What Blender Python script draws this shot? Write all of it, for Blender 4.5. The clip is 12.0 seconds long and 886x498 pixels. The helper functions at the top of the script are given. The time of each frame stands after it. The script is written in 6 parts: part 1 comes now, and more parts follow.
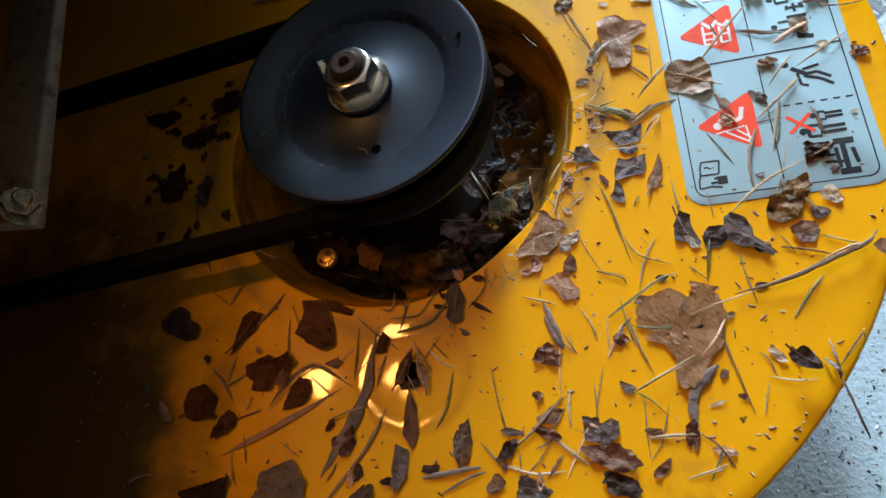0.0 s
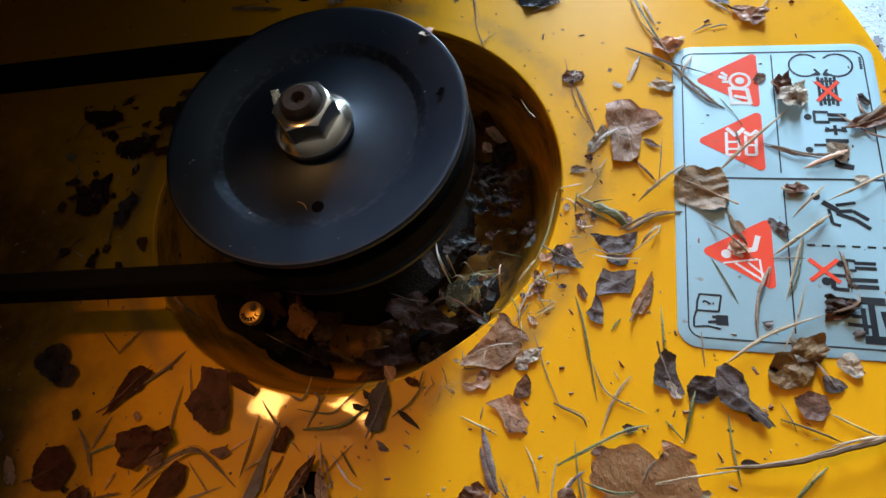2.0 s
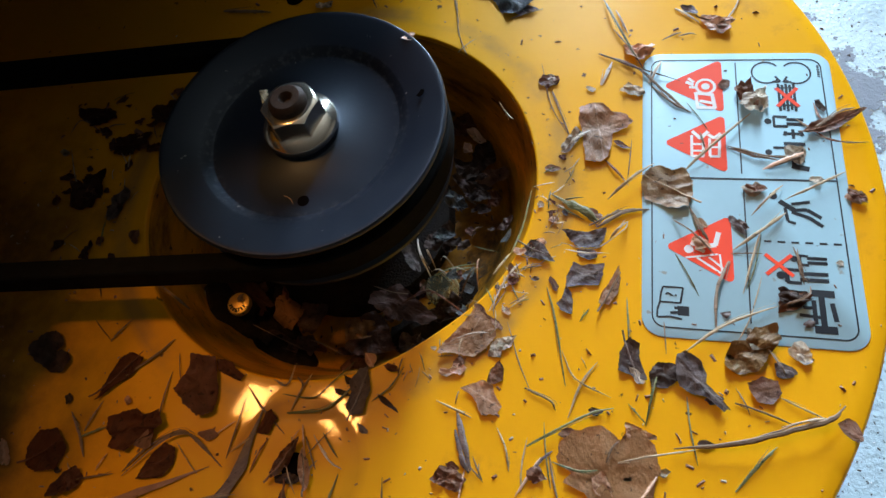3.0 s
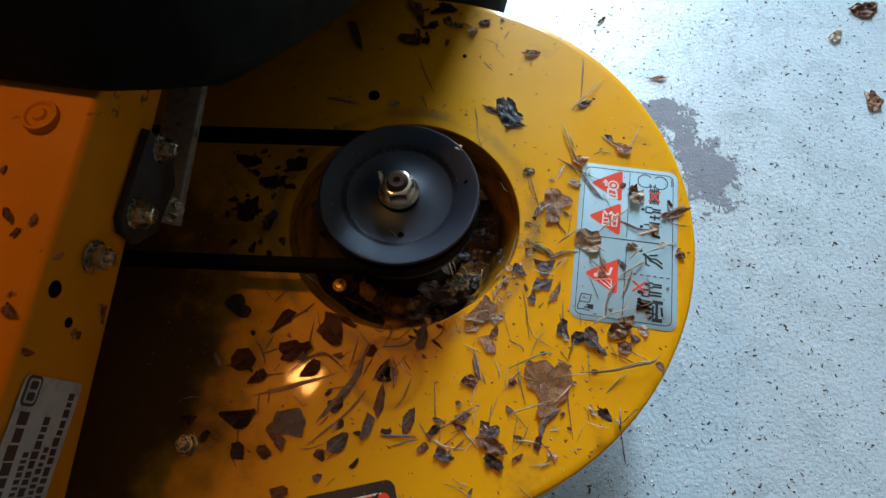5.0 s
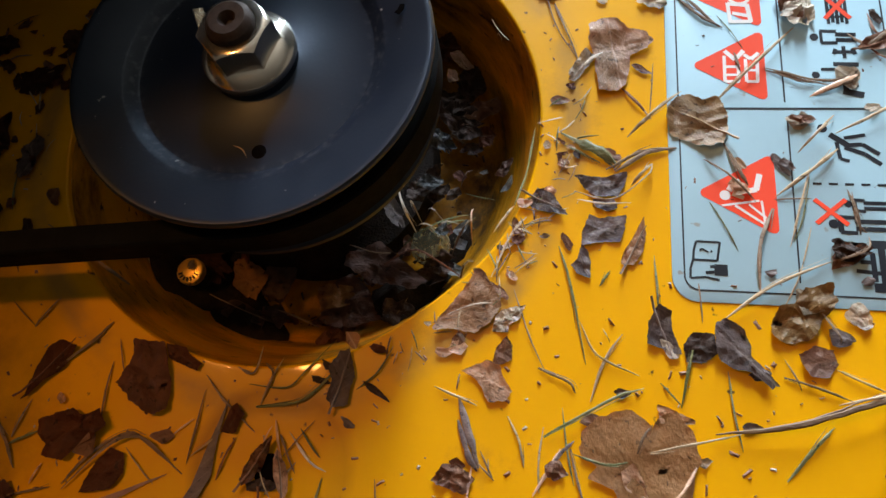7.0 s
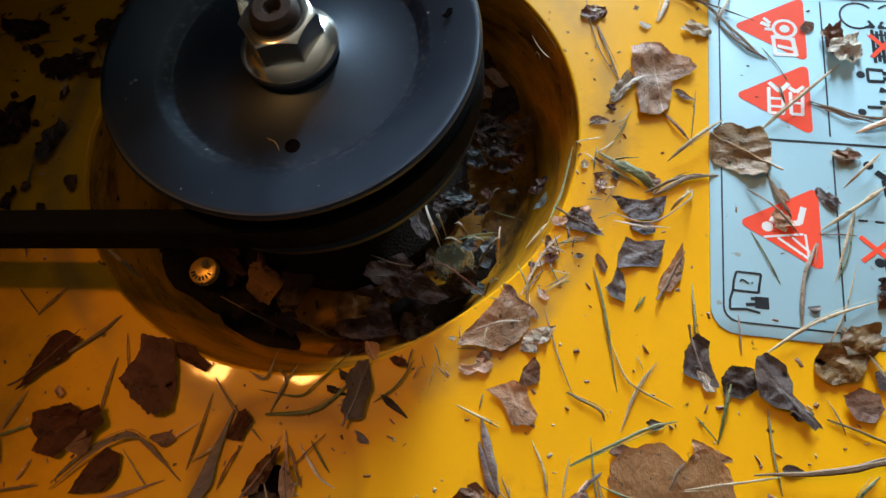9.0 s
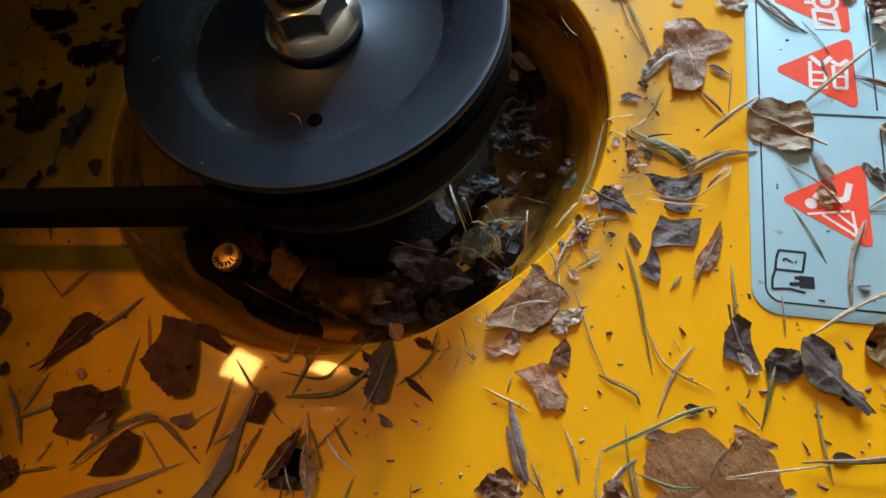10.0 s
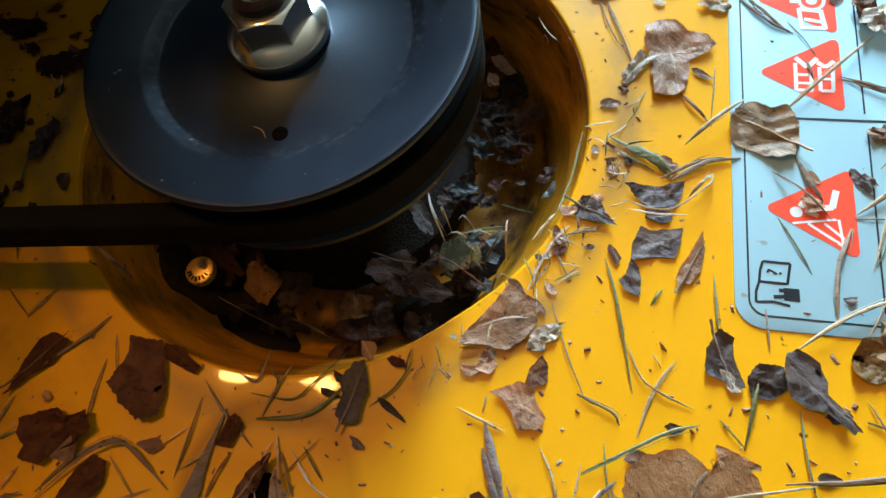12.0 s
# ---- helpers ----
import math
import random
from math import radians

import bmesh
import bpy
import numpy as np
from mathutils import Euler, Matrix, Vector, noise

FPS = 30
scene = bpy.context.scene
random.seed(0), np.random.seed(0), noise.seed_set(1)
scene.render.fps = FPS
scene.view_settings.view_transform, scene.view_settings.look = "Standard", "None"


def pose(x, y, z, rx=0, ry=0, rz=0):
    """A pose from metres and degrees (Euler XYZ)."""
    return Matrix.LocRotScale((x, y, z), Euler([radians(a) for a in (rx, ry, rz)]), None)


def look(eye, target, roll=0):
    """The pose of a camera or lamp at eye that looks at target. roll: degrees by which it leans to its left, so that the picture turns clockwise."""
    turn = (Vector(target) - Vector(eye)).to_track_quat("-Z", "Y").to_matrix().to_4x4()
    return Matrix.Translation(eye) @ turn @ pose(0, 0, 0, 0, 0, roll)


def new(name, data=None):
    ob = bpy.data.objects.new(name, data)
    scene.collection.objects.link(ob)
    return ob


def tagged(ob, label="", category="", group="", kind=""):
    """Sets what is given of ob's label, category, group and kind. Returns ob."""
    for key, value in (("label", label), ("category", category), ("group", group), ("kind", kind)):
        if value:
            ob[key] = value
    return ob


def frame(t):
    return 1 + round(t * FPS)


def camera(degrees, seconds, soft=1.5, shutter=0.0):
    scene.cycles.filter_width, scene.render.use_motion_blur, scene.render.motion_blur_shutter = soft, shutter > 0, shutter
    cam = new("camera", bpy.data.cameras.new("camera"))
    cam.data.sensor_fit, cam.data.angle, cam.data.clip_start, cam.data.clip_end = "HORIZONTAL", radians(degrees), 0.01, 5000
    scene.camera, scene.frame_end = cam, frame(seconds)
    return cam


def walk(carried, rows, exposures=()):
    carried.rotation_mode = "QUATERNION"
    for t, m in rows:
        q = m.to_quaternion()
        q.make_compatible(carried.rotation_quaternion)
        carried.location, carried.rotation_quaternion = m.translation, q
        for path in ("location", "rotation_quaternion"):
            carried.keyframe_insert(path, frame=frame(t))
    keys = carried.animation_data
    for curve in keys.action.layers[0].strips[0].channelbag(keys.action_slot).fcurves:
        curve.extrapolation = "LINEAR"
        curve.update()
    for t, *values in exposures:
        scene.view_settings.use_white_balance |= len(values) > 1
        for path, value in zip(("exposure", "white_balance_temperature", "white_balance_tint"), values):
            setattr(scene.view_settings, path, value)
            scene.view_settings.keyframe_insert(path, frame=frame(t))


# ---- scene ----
cam = camera(70.05, 12.0)
PATH = [
    (0.0, 0.0925, -0.1668, 0.4569, 21.08, 15.08, -1.01),
    (0.5, 0.0975, -0.1326, 0.4199, 20.67, 13.14, 3.18),
    (1.0, 0.1074, -0.1128, 0.3979, 21.88, 10.64, 5.37),
    (1.5, 0.1098, -0.1081, 0.4009, 24.46, 10.44, 7.41),
    (2.0, 0.0993, -0.1275, 0.4200, 25.93, 10.24, 8.45),
    (2.5, 0.1079, -0.1324, 0.4239, 26.53, 10.02, 8.00),
    (2.7, 0.1078, -0.1332, 0.4260, 26.40, 9.78, 8.18),
    (4.3, 0.0944, -0.1804, 0.5065, 25.53, 5.31, 10.40),
    (4.5, 0.0929, -0.1954, 0.5439, 25.08, 4.37, 10.76),
    (5.0, 0.0790, -0.2141, 0.6302, 24.96, 1.52, 9.84),
    (5.5, 0.0606, -0.1981, 0.6006, 26.60, 4.25, 9.52),
    (6.0, 0.0709, -0.1727, 0.5282, 23.30, 5.80, 10.33),
    (6.5, 0.0845, -0.1185, 0.4529, 20.38, 7.71, 7.56),
    (7.0, 0.0890, -0.1099, 0.3976, 18.83, 7.07, 5.44),
    (7.5, 0.0829, -0.0987, 0.3922, 18.22, 7.29, 7.13),
    (7.7, 0.0849, -0.0975, 0.3880, 18.32, 7.86, 6.49),
    (9.3, 0.0774, -0.1185, 0.3895, 23.91, 4.77, 10.33),
    (9.5, 0.0776, -0.1192, 0.3911, 24.58, 4.61, 10.98),
    (10.0, 0.0779, -0.1226, 0.3794, 23.68, 7.41, 9.89),
    (10.5, 0.0689, -0.1181, 0.3759, 22.26, 8.82, 9.77),
    (11.0, 0.0677, -0.1133, 0.3727, 23.03, 7.84, 9.93),
    (11.5, 0.0727, -0.1128, 0.3754, 22.71, 7.51, 9.80),
    (12.0, 0.0843, -0.1139, 0.3752, 23.15, 7.88, 9.25),
]
walk(cam, [(t, pose(*p)) for t, *p in PATH], exposures=[
    (0.0, 0.58, 6400, 10), (0.5, 1.02, 6350, 8), (1.0, 0.45, 6150, 12), (1.5, 0.45, 6100, 11), (2.5, 0.55, 6100, 9), (4.5, 0.20, 6350, 9), (5.0, 0.05, 6450, 10), (5.5, 0.10, 6800, 12),
    (6.0, 0.52, 7400, 13), (6.5, 0.72, 6950, 13), (7.0, 0.57, 6750, 13), (7.5, 0.98, 6450, 8), (7.7, 0.98, 6450, 8), (9.3, 0.55, 6200, 5), (10.0, 0.50, 6350, 6), (10.5, 1.10, 6000, 0), (11.0, 1.12, 5900, -4), (12.0, 0.95, 5850, -3),
])

# ---- world and light ----
world = bpy.data.worlds.new("world")
scene.world = world
world.use_nodes = True
wn = world.node_tree.nodes
sky = wn.new("ShaderNodeTexSky")
sky.sky_type, sky.sun_disc = "NISHITA", False
sky.sun_elevation, sky.sun_rotation = radians(28), radians(140)
world.node_tree.links.new(sky.outputs[0], wn["Background"].inputs[0])
wn["Background"].inputs[1].default_value = 0.12


def area(name, m, sx, sy, watts, colour):
    lamp = bpy.data.lights.new(name, "AREA")
    lamp.shape, lamp.size, lamp.size_y = "RECTANGLE", sx, sy
    lamp.energy, lamp.color = watts, colour
    ob = new(name, lamp)
    ob.matrix_world = m
    return ob


# daylight through an unseen doorway, and the two heads of a warm work lamp
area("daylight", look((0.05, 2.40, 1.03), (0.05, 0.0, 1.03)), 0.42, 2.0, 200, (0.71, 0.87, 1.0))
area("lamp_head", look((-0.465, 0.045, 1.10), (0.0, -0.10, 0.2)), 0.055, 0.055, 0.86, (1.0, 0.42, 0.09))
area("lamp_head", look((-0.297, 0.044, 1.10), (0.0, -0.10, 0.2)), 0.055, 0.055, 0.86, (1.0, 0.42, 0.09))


# ---- materials ----
def mat(name, a, b=None, rough=0.5, metal=0.0, scale=40.0, bump=0.0, fine=400.0, dirt=None, dirt_scale=12.0, dirt_edge=(0.52, 0.72),
        spots=None, spot_size=90.0, spot_cut=0.68, coat=0.0, rough_var=0.12, rand=0.0, spec=0.5, stretch=None):
    """A surface: two tones mixed by noise, a layer of dirt in patches, small specks, fine relief."""
    m = bpy.data.materials.new(name)
    m.use_nodes = True
    n, l = m.node_tree.nodes, m.node_tree.links
    p = n["Principled BSDF"]
    co = n.new("ShaderNodeTexCoord").outputs["Object"]
    b = b or tuple(c * 0.8 for c in a)
    if stretch:
        sm = n.new("ShaderNodeVectorMath")
        sm.operation = "MULTIPLY"
        sm.inputs[1].default_value = stretch
        l.new(co, sm.inputs[0])
        co = sm.outputs[0]

    def tex(s, detail=6.0, rgh=0.6):
        t = n.new("ShaderNodeTexNoise")
        l.new(co, t.inputs["Vector"])
        t.inputs["Scale"].default_value, t.inputs["Detail"].default_value, t.inputs["Roughness"].default_value = s, detail, rgh
        return t.outputs["Fac"]

    def ramp(src, lo, hi, out0=0.0, out1=1.0):
        r = n.new("ShaderNodeMapRange")
        l.new(src, r.inputs["Value"])
        for k, v in zip(("From Min", "From Max", "To Min", "To Max"), (lo, hi, out0, out1)):
            r.inputs[k].default_value = v
        return r.outputs["Result"]

    def mix(fac, x, y):
        k = n.new("ShaderNodeMix")
        k.data_type = "RGBA"
        l.new(fac, k.inputs["Factor"])
        for i, c in ((6, x), (7, y)):
            if isinstance(c, tuple):
                k.inputs[i].default_value = (*c, 1)
            else:
                l.new(c, k.inputs[i])
        return k.outputs[2]

    col = mix(ramp(tex(scale), 0.3, 0.7), a, b)
    if dirt:
        col = mix(ramp(tex(dirt_scale, 10.0, 0.7), *dirt_edge), col, dirt)
    if spots:
        col = mix(ramp(tex(spot_size, 3.0, 0.5), spot_cut, spot_cut + 0.04), col, spots)
    if rand:
        hv = n.new("ShaderNodeHueSaturation")
        info = n.new("ShaderNodeObjectInfo")
        l.new(ramp(info.outputs["Random"], 0, 1, 1 - rand, 1 + rand), hv.inputs["Value"])
        l.new(ramp(info.outputs["Random"], 0, 1, 1.15, 0.85), hv.inputs["Saturation"])
        l.new(col, hv.inputs["Color"])
        col = hv.outputs["Color"]
    l.new(col, p.inputs["Base Color"])
    l.new(ramp(tex(scale * 1.7), 0.3, 0.7, rough - rough_var, rough + rough_var), p.inputs["Roughness"])
    p.inputs["Metallic"].default_value, p.inputs["Coat Weight"].default_value = metal, coat
    p.inputs["Coat Roughness"].default_value, p.inputs["Specular IOR Level"].default_value = 0.05, spec
    if bump:
        k = n.new("ShaderNodeBump")
        k.inputs["Strength"].default_value, k.inputs["Distance"].default_value = bump, 0.001
        l.new(tex(fine, 5.0), k.inputs["Height"])
        l.new(k.outputs["Normal"], p.inputs["Normal"])
    return m


YELLOW = mat("yellow_paint", (0.84, 0.405, 0.002), (0.78, 0.365, 0.002), 0.36, scale=14, dirt=(0.36, 0.16, 0.03), dirt_edge=(0.57, 0.80),
             spots=(0.12, 0.06, 0.02), spot_size=170, spot_cut=0.72, bump=0.03, fine=900, rough_var=0.08, coat=0.50, spec=0.10)


def worn_ring(m, stops, scale, cut_range, colour, centre=(0, 0, 0)):
    """Wear or dust smeared in a ring round a centre: how much at which radius, broken up by noise."""
    n, l = m.node_tree.nodes, m.node_tree.links
    p = n["Principled BSDF"]
    old = p.inputs["Base Color"].links[0].from_socket
    co = n.new("ShaderNodeTexCoord")
    flat = n.new("ShaderNodeVectorMath")
    flat.operation = "MULTIPLY"
    flat.inputs[1].default_value = (1, 1, 0)
    off = n.new("ShaderNodeVectorMath")
    off.operation = "SUBTRACT"
    off.inputs[1].default_value = centre
    l.new(co.outputs["Object"], off.inputs[0])
    l.new(off.outputs[0], flat.inputs[0])
    size = n.new("ShaderNodeVectorMath")
    size.operation = "LENGTH"
    l.new(flat.outputs[0], size.inputs[0])
    ring = n.new("ShaderNodeValToRGB")
    e = ring.color_ramp.elements
    e[0].position, e[0].color = stops[0], (0, 0, 0, 1)
    e[1].position, e[1].color = stops[-1], (0, 0, 0, 1)
    for at, v in stops[1:-1]:
        e.new(at).color = (v, v, v, 1)
    l.new(size.outputs["Value"], ring.inputs[0])
    t = n.new("ShaderNodeTexNoise")
    t.inputs["Scale"].default_value, t.inputs["Detail"].default_value = scale, 8
    l.new(co.outputs["Object"], t.inputs["Vector"])
    cut = n.new("ShaderNodeMapRange")
    for k, v in zip(("From Min", "From Max"), cut_range):
        cut.inputs[k].default_value = v
    l.new(t.outputs["Fac"], cut.inputs["Value"])
    both = n.new("ShaderNodeMath")
    both.operation = "MULTIPLY"
    l.new(ring.outputs["Color"], both.inputs[0])
    l.new(cut.outputs["Result"], both.inputs[1])
    k = n.new("ShaderNodeMix")
    k.data_type = "RGBA"
    l.new(both.outputs[0], k.inputs["Factor"])
    l.new(old, k.inputs[6])
    k.inputs[7].default_value = (*colour, 1)
    l.new(k.outputs[2], p.inputs["Base Color"])


def shade_and_dirt(m, centre, size, colour):
    """Painted shade and caked dirt in one broad field, thick in the middle and thinning out in patches."""
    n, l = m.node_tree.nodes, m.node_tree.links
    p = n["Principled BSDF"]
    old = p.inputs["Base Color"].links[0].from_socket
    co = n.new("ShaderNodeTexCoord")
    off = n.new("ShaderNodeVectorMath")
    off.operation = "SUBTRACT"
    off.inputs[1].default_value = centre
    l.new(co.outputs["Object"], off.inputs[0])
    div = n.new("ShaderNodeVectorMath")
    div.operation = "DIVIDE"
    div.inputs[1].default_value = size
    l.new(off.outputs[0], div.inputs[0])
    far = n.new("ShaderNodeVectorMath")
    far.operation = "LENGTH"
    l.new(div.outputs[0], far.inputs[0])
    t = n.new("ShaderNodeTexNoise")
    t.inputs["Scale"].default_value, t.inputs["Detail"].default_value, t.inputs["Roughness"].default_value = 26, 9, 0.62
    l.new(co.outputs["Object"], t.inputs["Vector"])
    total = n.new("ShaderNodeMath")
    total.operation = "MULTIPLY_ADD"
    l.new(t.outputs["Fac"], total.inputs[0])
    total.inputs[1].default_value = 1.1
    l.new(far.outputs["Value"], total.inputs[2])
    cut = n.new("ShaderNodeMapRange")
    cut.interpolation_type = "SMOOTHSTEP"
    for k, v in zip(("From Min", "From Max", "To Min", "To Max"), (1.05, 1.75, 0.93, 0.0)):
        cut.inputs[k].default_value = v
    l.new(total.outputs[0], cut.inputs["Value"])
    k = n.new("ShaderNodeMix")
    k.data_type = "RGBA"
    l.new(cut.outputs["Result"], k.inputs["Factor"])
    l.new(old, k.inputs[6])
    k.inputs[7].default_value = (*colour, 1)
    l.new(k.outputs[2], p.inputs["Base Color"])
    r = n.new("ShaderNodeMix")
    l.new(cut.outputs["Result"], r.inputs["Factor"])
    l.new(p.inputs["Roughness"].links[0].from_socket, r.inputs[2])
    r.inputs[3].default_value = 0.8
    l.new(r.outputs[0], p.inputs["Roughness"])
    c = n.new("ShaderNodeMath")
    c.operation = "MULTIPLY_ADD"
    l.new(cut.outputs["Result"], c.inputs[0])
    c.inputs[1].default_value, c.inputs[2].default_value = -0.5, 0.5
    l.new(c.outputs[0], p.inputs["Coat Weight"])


worn_ring(YELLOW, (0.0915, (0.0945, 0.15), (0.0975, 0.60), (0.1005, 0.40), (0.1018, 0.60), (0.1030, 0.15), 0.108), 35, (0.36, 0.60), (0.22, 0.14, 0.07))
worn_ring(YELLOW, (0.0180, (0.0200, 0.35), (0.0212, 0.75), (0.0232, 0.75), (0.0245, 0.1), 0.026), 22, (0.25, 0.55), (0.34, 0.13, 0.008), (0.0125, -0.1185, 0))
# the rail's shade on the deck, put into the paint along with dirt
shade_and_dirt(YELLOW, (-0.200, -0.150, 0.2), (0.135, 0.17, 1.0), (0.075, 0.039, 0.018))
WELLPAINT = mat("dirty_yellow", (0.66, 0.29, 0.004), (0.52, 0.21, 0.006), 0.42, scale=30, dirt=(0.06, 0.030, 0.012), dirt_scale=17, dirt_edge=(0.45, 0.66), spots=(0.03, 0.02, 0.012), spot_size=150, spot_cut=0.66,
                bump=0.2, fine=420, spec=0.3, stretch=(1, 1, 4.5))
RAIL = mat("rail_paint", (0.65, 0.228, 0.003), (0.57, 0.195, 0.002), 0.40, scale=20, spots=(0.10, 0.04, 0.02), spot_size=60, spot_cut=0.66, bump=0.06, spec=0.08)
BLACK = mat("black_paint", (0.0030, 0.0048, 0.0125), (0.0038, 0.0060, 0.0150), 0.40, rough_var=0.03, spec=0.82, scale=60, spots=(0.30, 0.29, 0.27), spot_size=330, spot_cut=0.725, bump=0.05, fine=700)
BLACK.node_tree.nodes["Principled BSDF"].inputs["Specular Tint"].default_value = (0.64, 0.79, 1.0, 1)
worn_ring(BLACK, (0.0362, (0.0372, 0.2), (0.0380, 1.0), (0.0386, 0.5), (0.0394, 0.1), 0.041), 420, (0.50, 0.66), (0.20, 0.20, 0.21))
RUBBER = mat("rubber", (0.005, 0.005, 0.005), (0.008, 0.008, 0.008), 0.8, scale=90, bump=0.15, spec=0.06)
ZINC = mat("zinc_steel", (0.92, 0.88, 0.80), (0.84, 0.80, 0.72), 0.17, 0.95, scale=60, rough_var=0.04)
DULL = mat("dull_zinc", (0.58, 0.53, 0.43), (0.40, 0.37, 0.29), 0.27, 0.9, scale=220, dirt=(0.16, 0.12, 0.08), dirt_scale=170, dirt_edge=(0.5, 0.7), bump=0.05)
STEEL = mat("dull_steel", (0.58, 0.52, 0.47), (0.44, 0.39, 0.35), 0.5, 0.3, scale=150, dirt=(0.10, 0.07, 0.05), dirt_scale=120, bump=0.1)
DARKSTEEL = mat("dark_steel", (0.035, 0.031, 0.028), (0.06, 0.05, 0.042), 0.6, 0.2, scale=90, bump=0.1, spec=0.25)
RUSTY = mat("rusty_steel", (0.075, 0.048, 0.034), (0.045, 0.028, 0.021), 0.5, 0.35, scale=400, bump=0.2)
BODY = mat("body_plastic", (0.005, 0.008, 0.0075), (0.007, 0.011, 0.010), 0.8, scale=30, bump=0.1, spec=0.12)
CONCRETE = mat("painted_concrete", (0.52, 0.63, 0.70), (0.45, 0.55, 0.61), 0.30, scale=11, dirt=(0.36, 0.42, 0.46), dirt_scale=22, dirt_edge=(0.56, 0.80),
               spots=(0.07, 0.075, 0.08), spot_size=330, spot_cut=0.635, bump=0.9, fine=230, spec=1.0)
# walls and ceiling are unseen; their brown sets the warm bounced light
WALLMAT = mat("wall_boards", (0.13, 0.092, 0.060), (0.095, 0.066, 0.042), 0.8, scale=4, bump=0.2, fine=80)
WHITE = mat("ceiling_boards", (0.13, 0.092, 0.060), (0.095, 0.066, 0.042), 0.8, scale=5, bump=0.1)
STICKER = mat("sticker_film", (0.35, 0.52, 0.60), (0.325, 0.49, 0.56), 0.55, scale=50, spots=(0.30, 0.32, 0.30), spot_size=160, spot_cut=0.71, bump=0.03, spec=0.2)
RED = mat("sticker_red", (0.86, 0.075, 0.03), (0.82, 0.07, 0.03), 0.55, scale=60, spec=0.2)
INK = mat("sticker_ink", (0.012, 0.014, 0.02), None, 0.4)
PALE = mat("sticker_white", (0.85, 0.80, 0.78), None, 0.4)
PAPER = mat("old_label", (0.50, 0.48, 0.44), (0.42, 0.40, 0.36), 0.55, scale=60, dirt=(0.25, 0.21, 0.16), dirt_scale=50)
VOID = mat("hole_dark", (0.004, 0.003, 0.003), None, 0.9, spec=0.02)


# ---- building blocks ----
def link(bm, name, material, parent=None, label="", smooth=True, crease=40):
    me = bpy.data.meshes.new(name)
    bm.normal_update()
    bm.to_mesh(me)
    bm.free()
    if smooth:
        me.polygons.foreach_set("use_smooth", [True] * len(me.polygons))
        me.set_sharp_from_angle(angle=radians(crease))
    me.materials.append(material)
    ob = new(name, me)
    ob.parent = parent
    if label:
        tagged(ob, label)
    return ob


def part(name, bm, material, parent, label=""):
    return link(bm, name, material, parent, label)


def box(x0, y0, z0, x1, y1, z1, bevel=0.0, bm=None, segs=2):
    bm = bm or bmesh.new()
    vs = bmesh.ops.create_cube(bm, size=1.0)["verts"]
    for v in vs:
        v.co = Vector(((x0 + x1) / 2 + v.co.x * (x1 - x0), (y0 + y1) / 2 + v.co.y * (y1 - y0), (z0 + z1) / 2 + v.co.z * (z1 - z0)))
    if bevel:
        bmesh.ops.bevel(bm, geom=list({e for v in vs for e in v.link_edges}), offset=bevel, segments=segs, affect="EDGES", profile=0.5)
    return bm


def lathe(profile, segs=64, centre=(0, 0), bm=None):
    """Turns (radius, height) pairs round an upright axis; radius 0 closes an end."""
    bm = bm or bmesh.new()
    rings = []
    for r, z in profile:
        if r <= 1e-6:
            rings.append([bm.verts.new((centre[0], centre[1], z))])
        else:
            rings.append([bm.verts.new((centre[0] + r * math.cos(2 * math.pi * k / segs), centre[1] + r * math.sin(2 * math.pi * k / segs), z)) for k in range(segs)])
    for a, b in zip(rings, rings[1:]):
        for k in range(segs):
            q = [a[k % len(a)], a[(k + 1) % len(a)], b[(k + 1) % len(b)], b[k % len(b)]]
            q = list(dict.fromkeys(q))
            if len(q) > 2:
                bm.faces.new(q)
    bmesh.ops.recalc_face_normals(bm, faces=bm.faces)
    return bm


def prism(points, z0, z1, bevel=0.0, bm=None):
    """An outline in x, y raised from z0 to z1."""
    bm = bm or bmesh.new()
    lo = [bm.verts.new((x, y, z0)) for x, y in points]
    hi = [bm.verts.new((x, y, z1)) for x, y in points]
    top = bm.faces.new(hi)
    bm.faces.new(lo[::-1])
    n = len(points)
    for k in range(n):
        bm.faces.new((lo[k], lo[(k + 1) % n], hi[(k + 1) % n], hi[k]))
    bmesh.ops.recalc_face_normals(bm, faces=bm.faces)
    if bevel:
        bmesh.ops.bevel(bm, geom=list(top.edges), offset=bevel, segments=2, affect="EDGES", profile=0.5)
    return bm


def rounded(w, h, r, steps=6):
    """Outline of a rounded rectangle about the origin."""
    pts = []
    for cx, cy, a0 in ((w / 2 - r, h / 2 - r, 0), (-w / 2 + r, h / 2 - r, 90), (-w / 2 + r, -h / 2 + r, 180), (w / 2 - r, -h / 2 + r, 270)):
        pts += [(cx + r * math.cos(radians(a0 + 90 * k / steps)), cy + r * math.sin(radians(a0 + 90 * k / steps))) for k in range(steps + 1)]
    return pts


def moved(bm, m):
    bmesh.ops.transform(bm, matrix=m, verts=bm.verts)
    return bm


# ---- the floor, and an unseen room added to shape the light ----
DECK = 0.203
tagged(link(box(-2.6, -4.6, -0.12, 2.8, 4.6, 0.0), "floor", CONCRETE), "worn pale-painted concrete garage floor with chipped patches", "floor", kind="structure")
tagged(link(box(-2.6, -4.7, 2.4, 2.8, 2.63, 2.5), "ceiling", WHITE), "unseen dark brown boarded garage ceiling, added to set the bounced light", "ceiling", kind="structure")
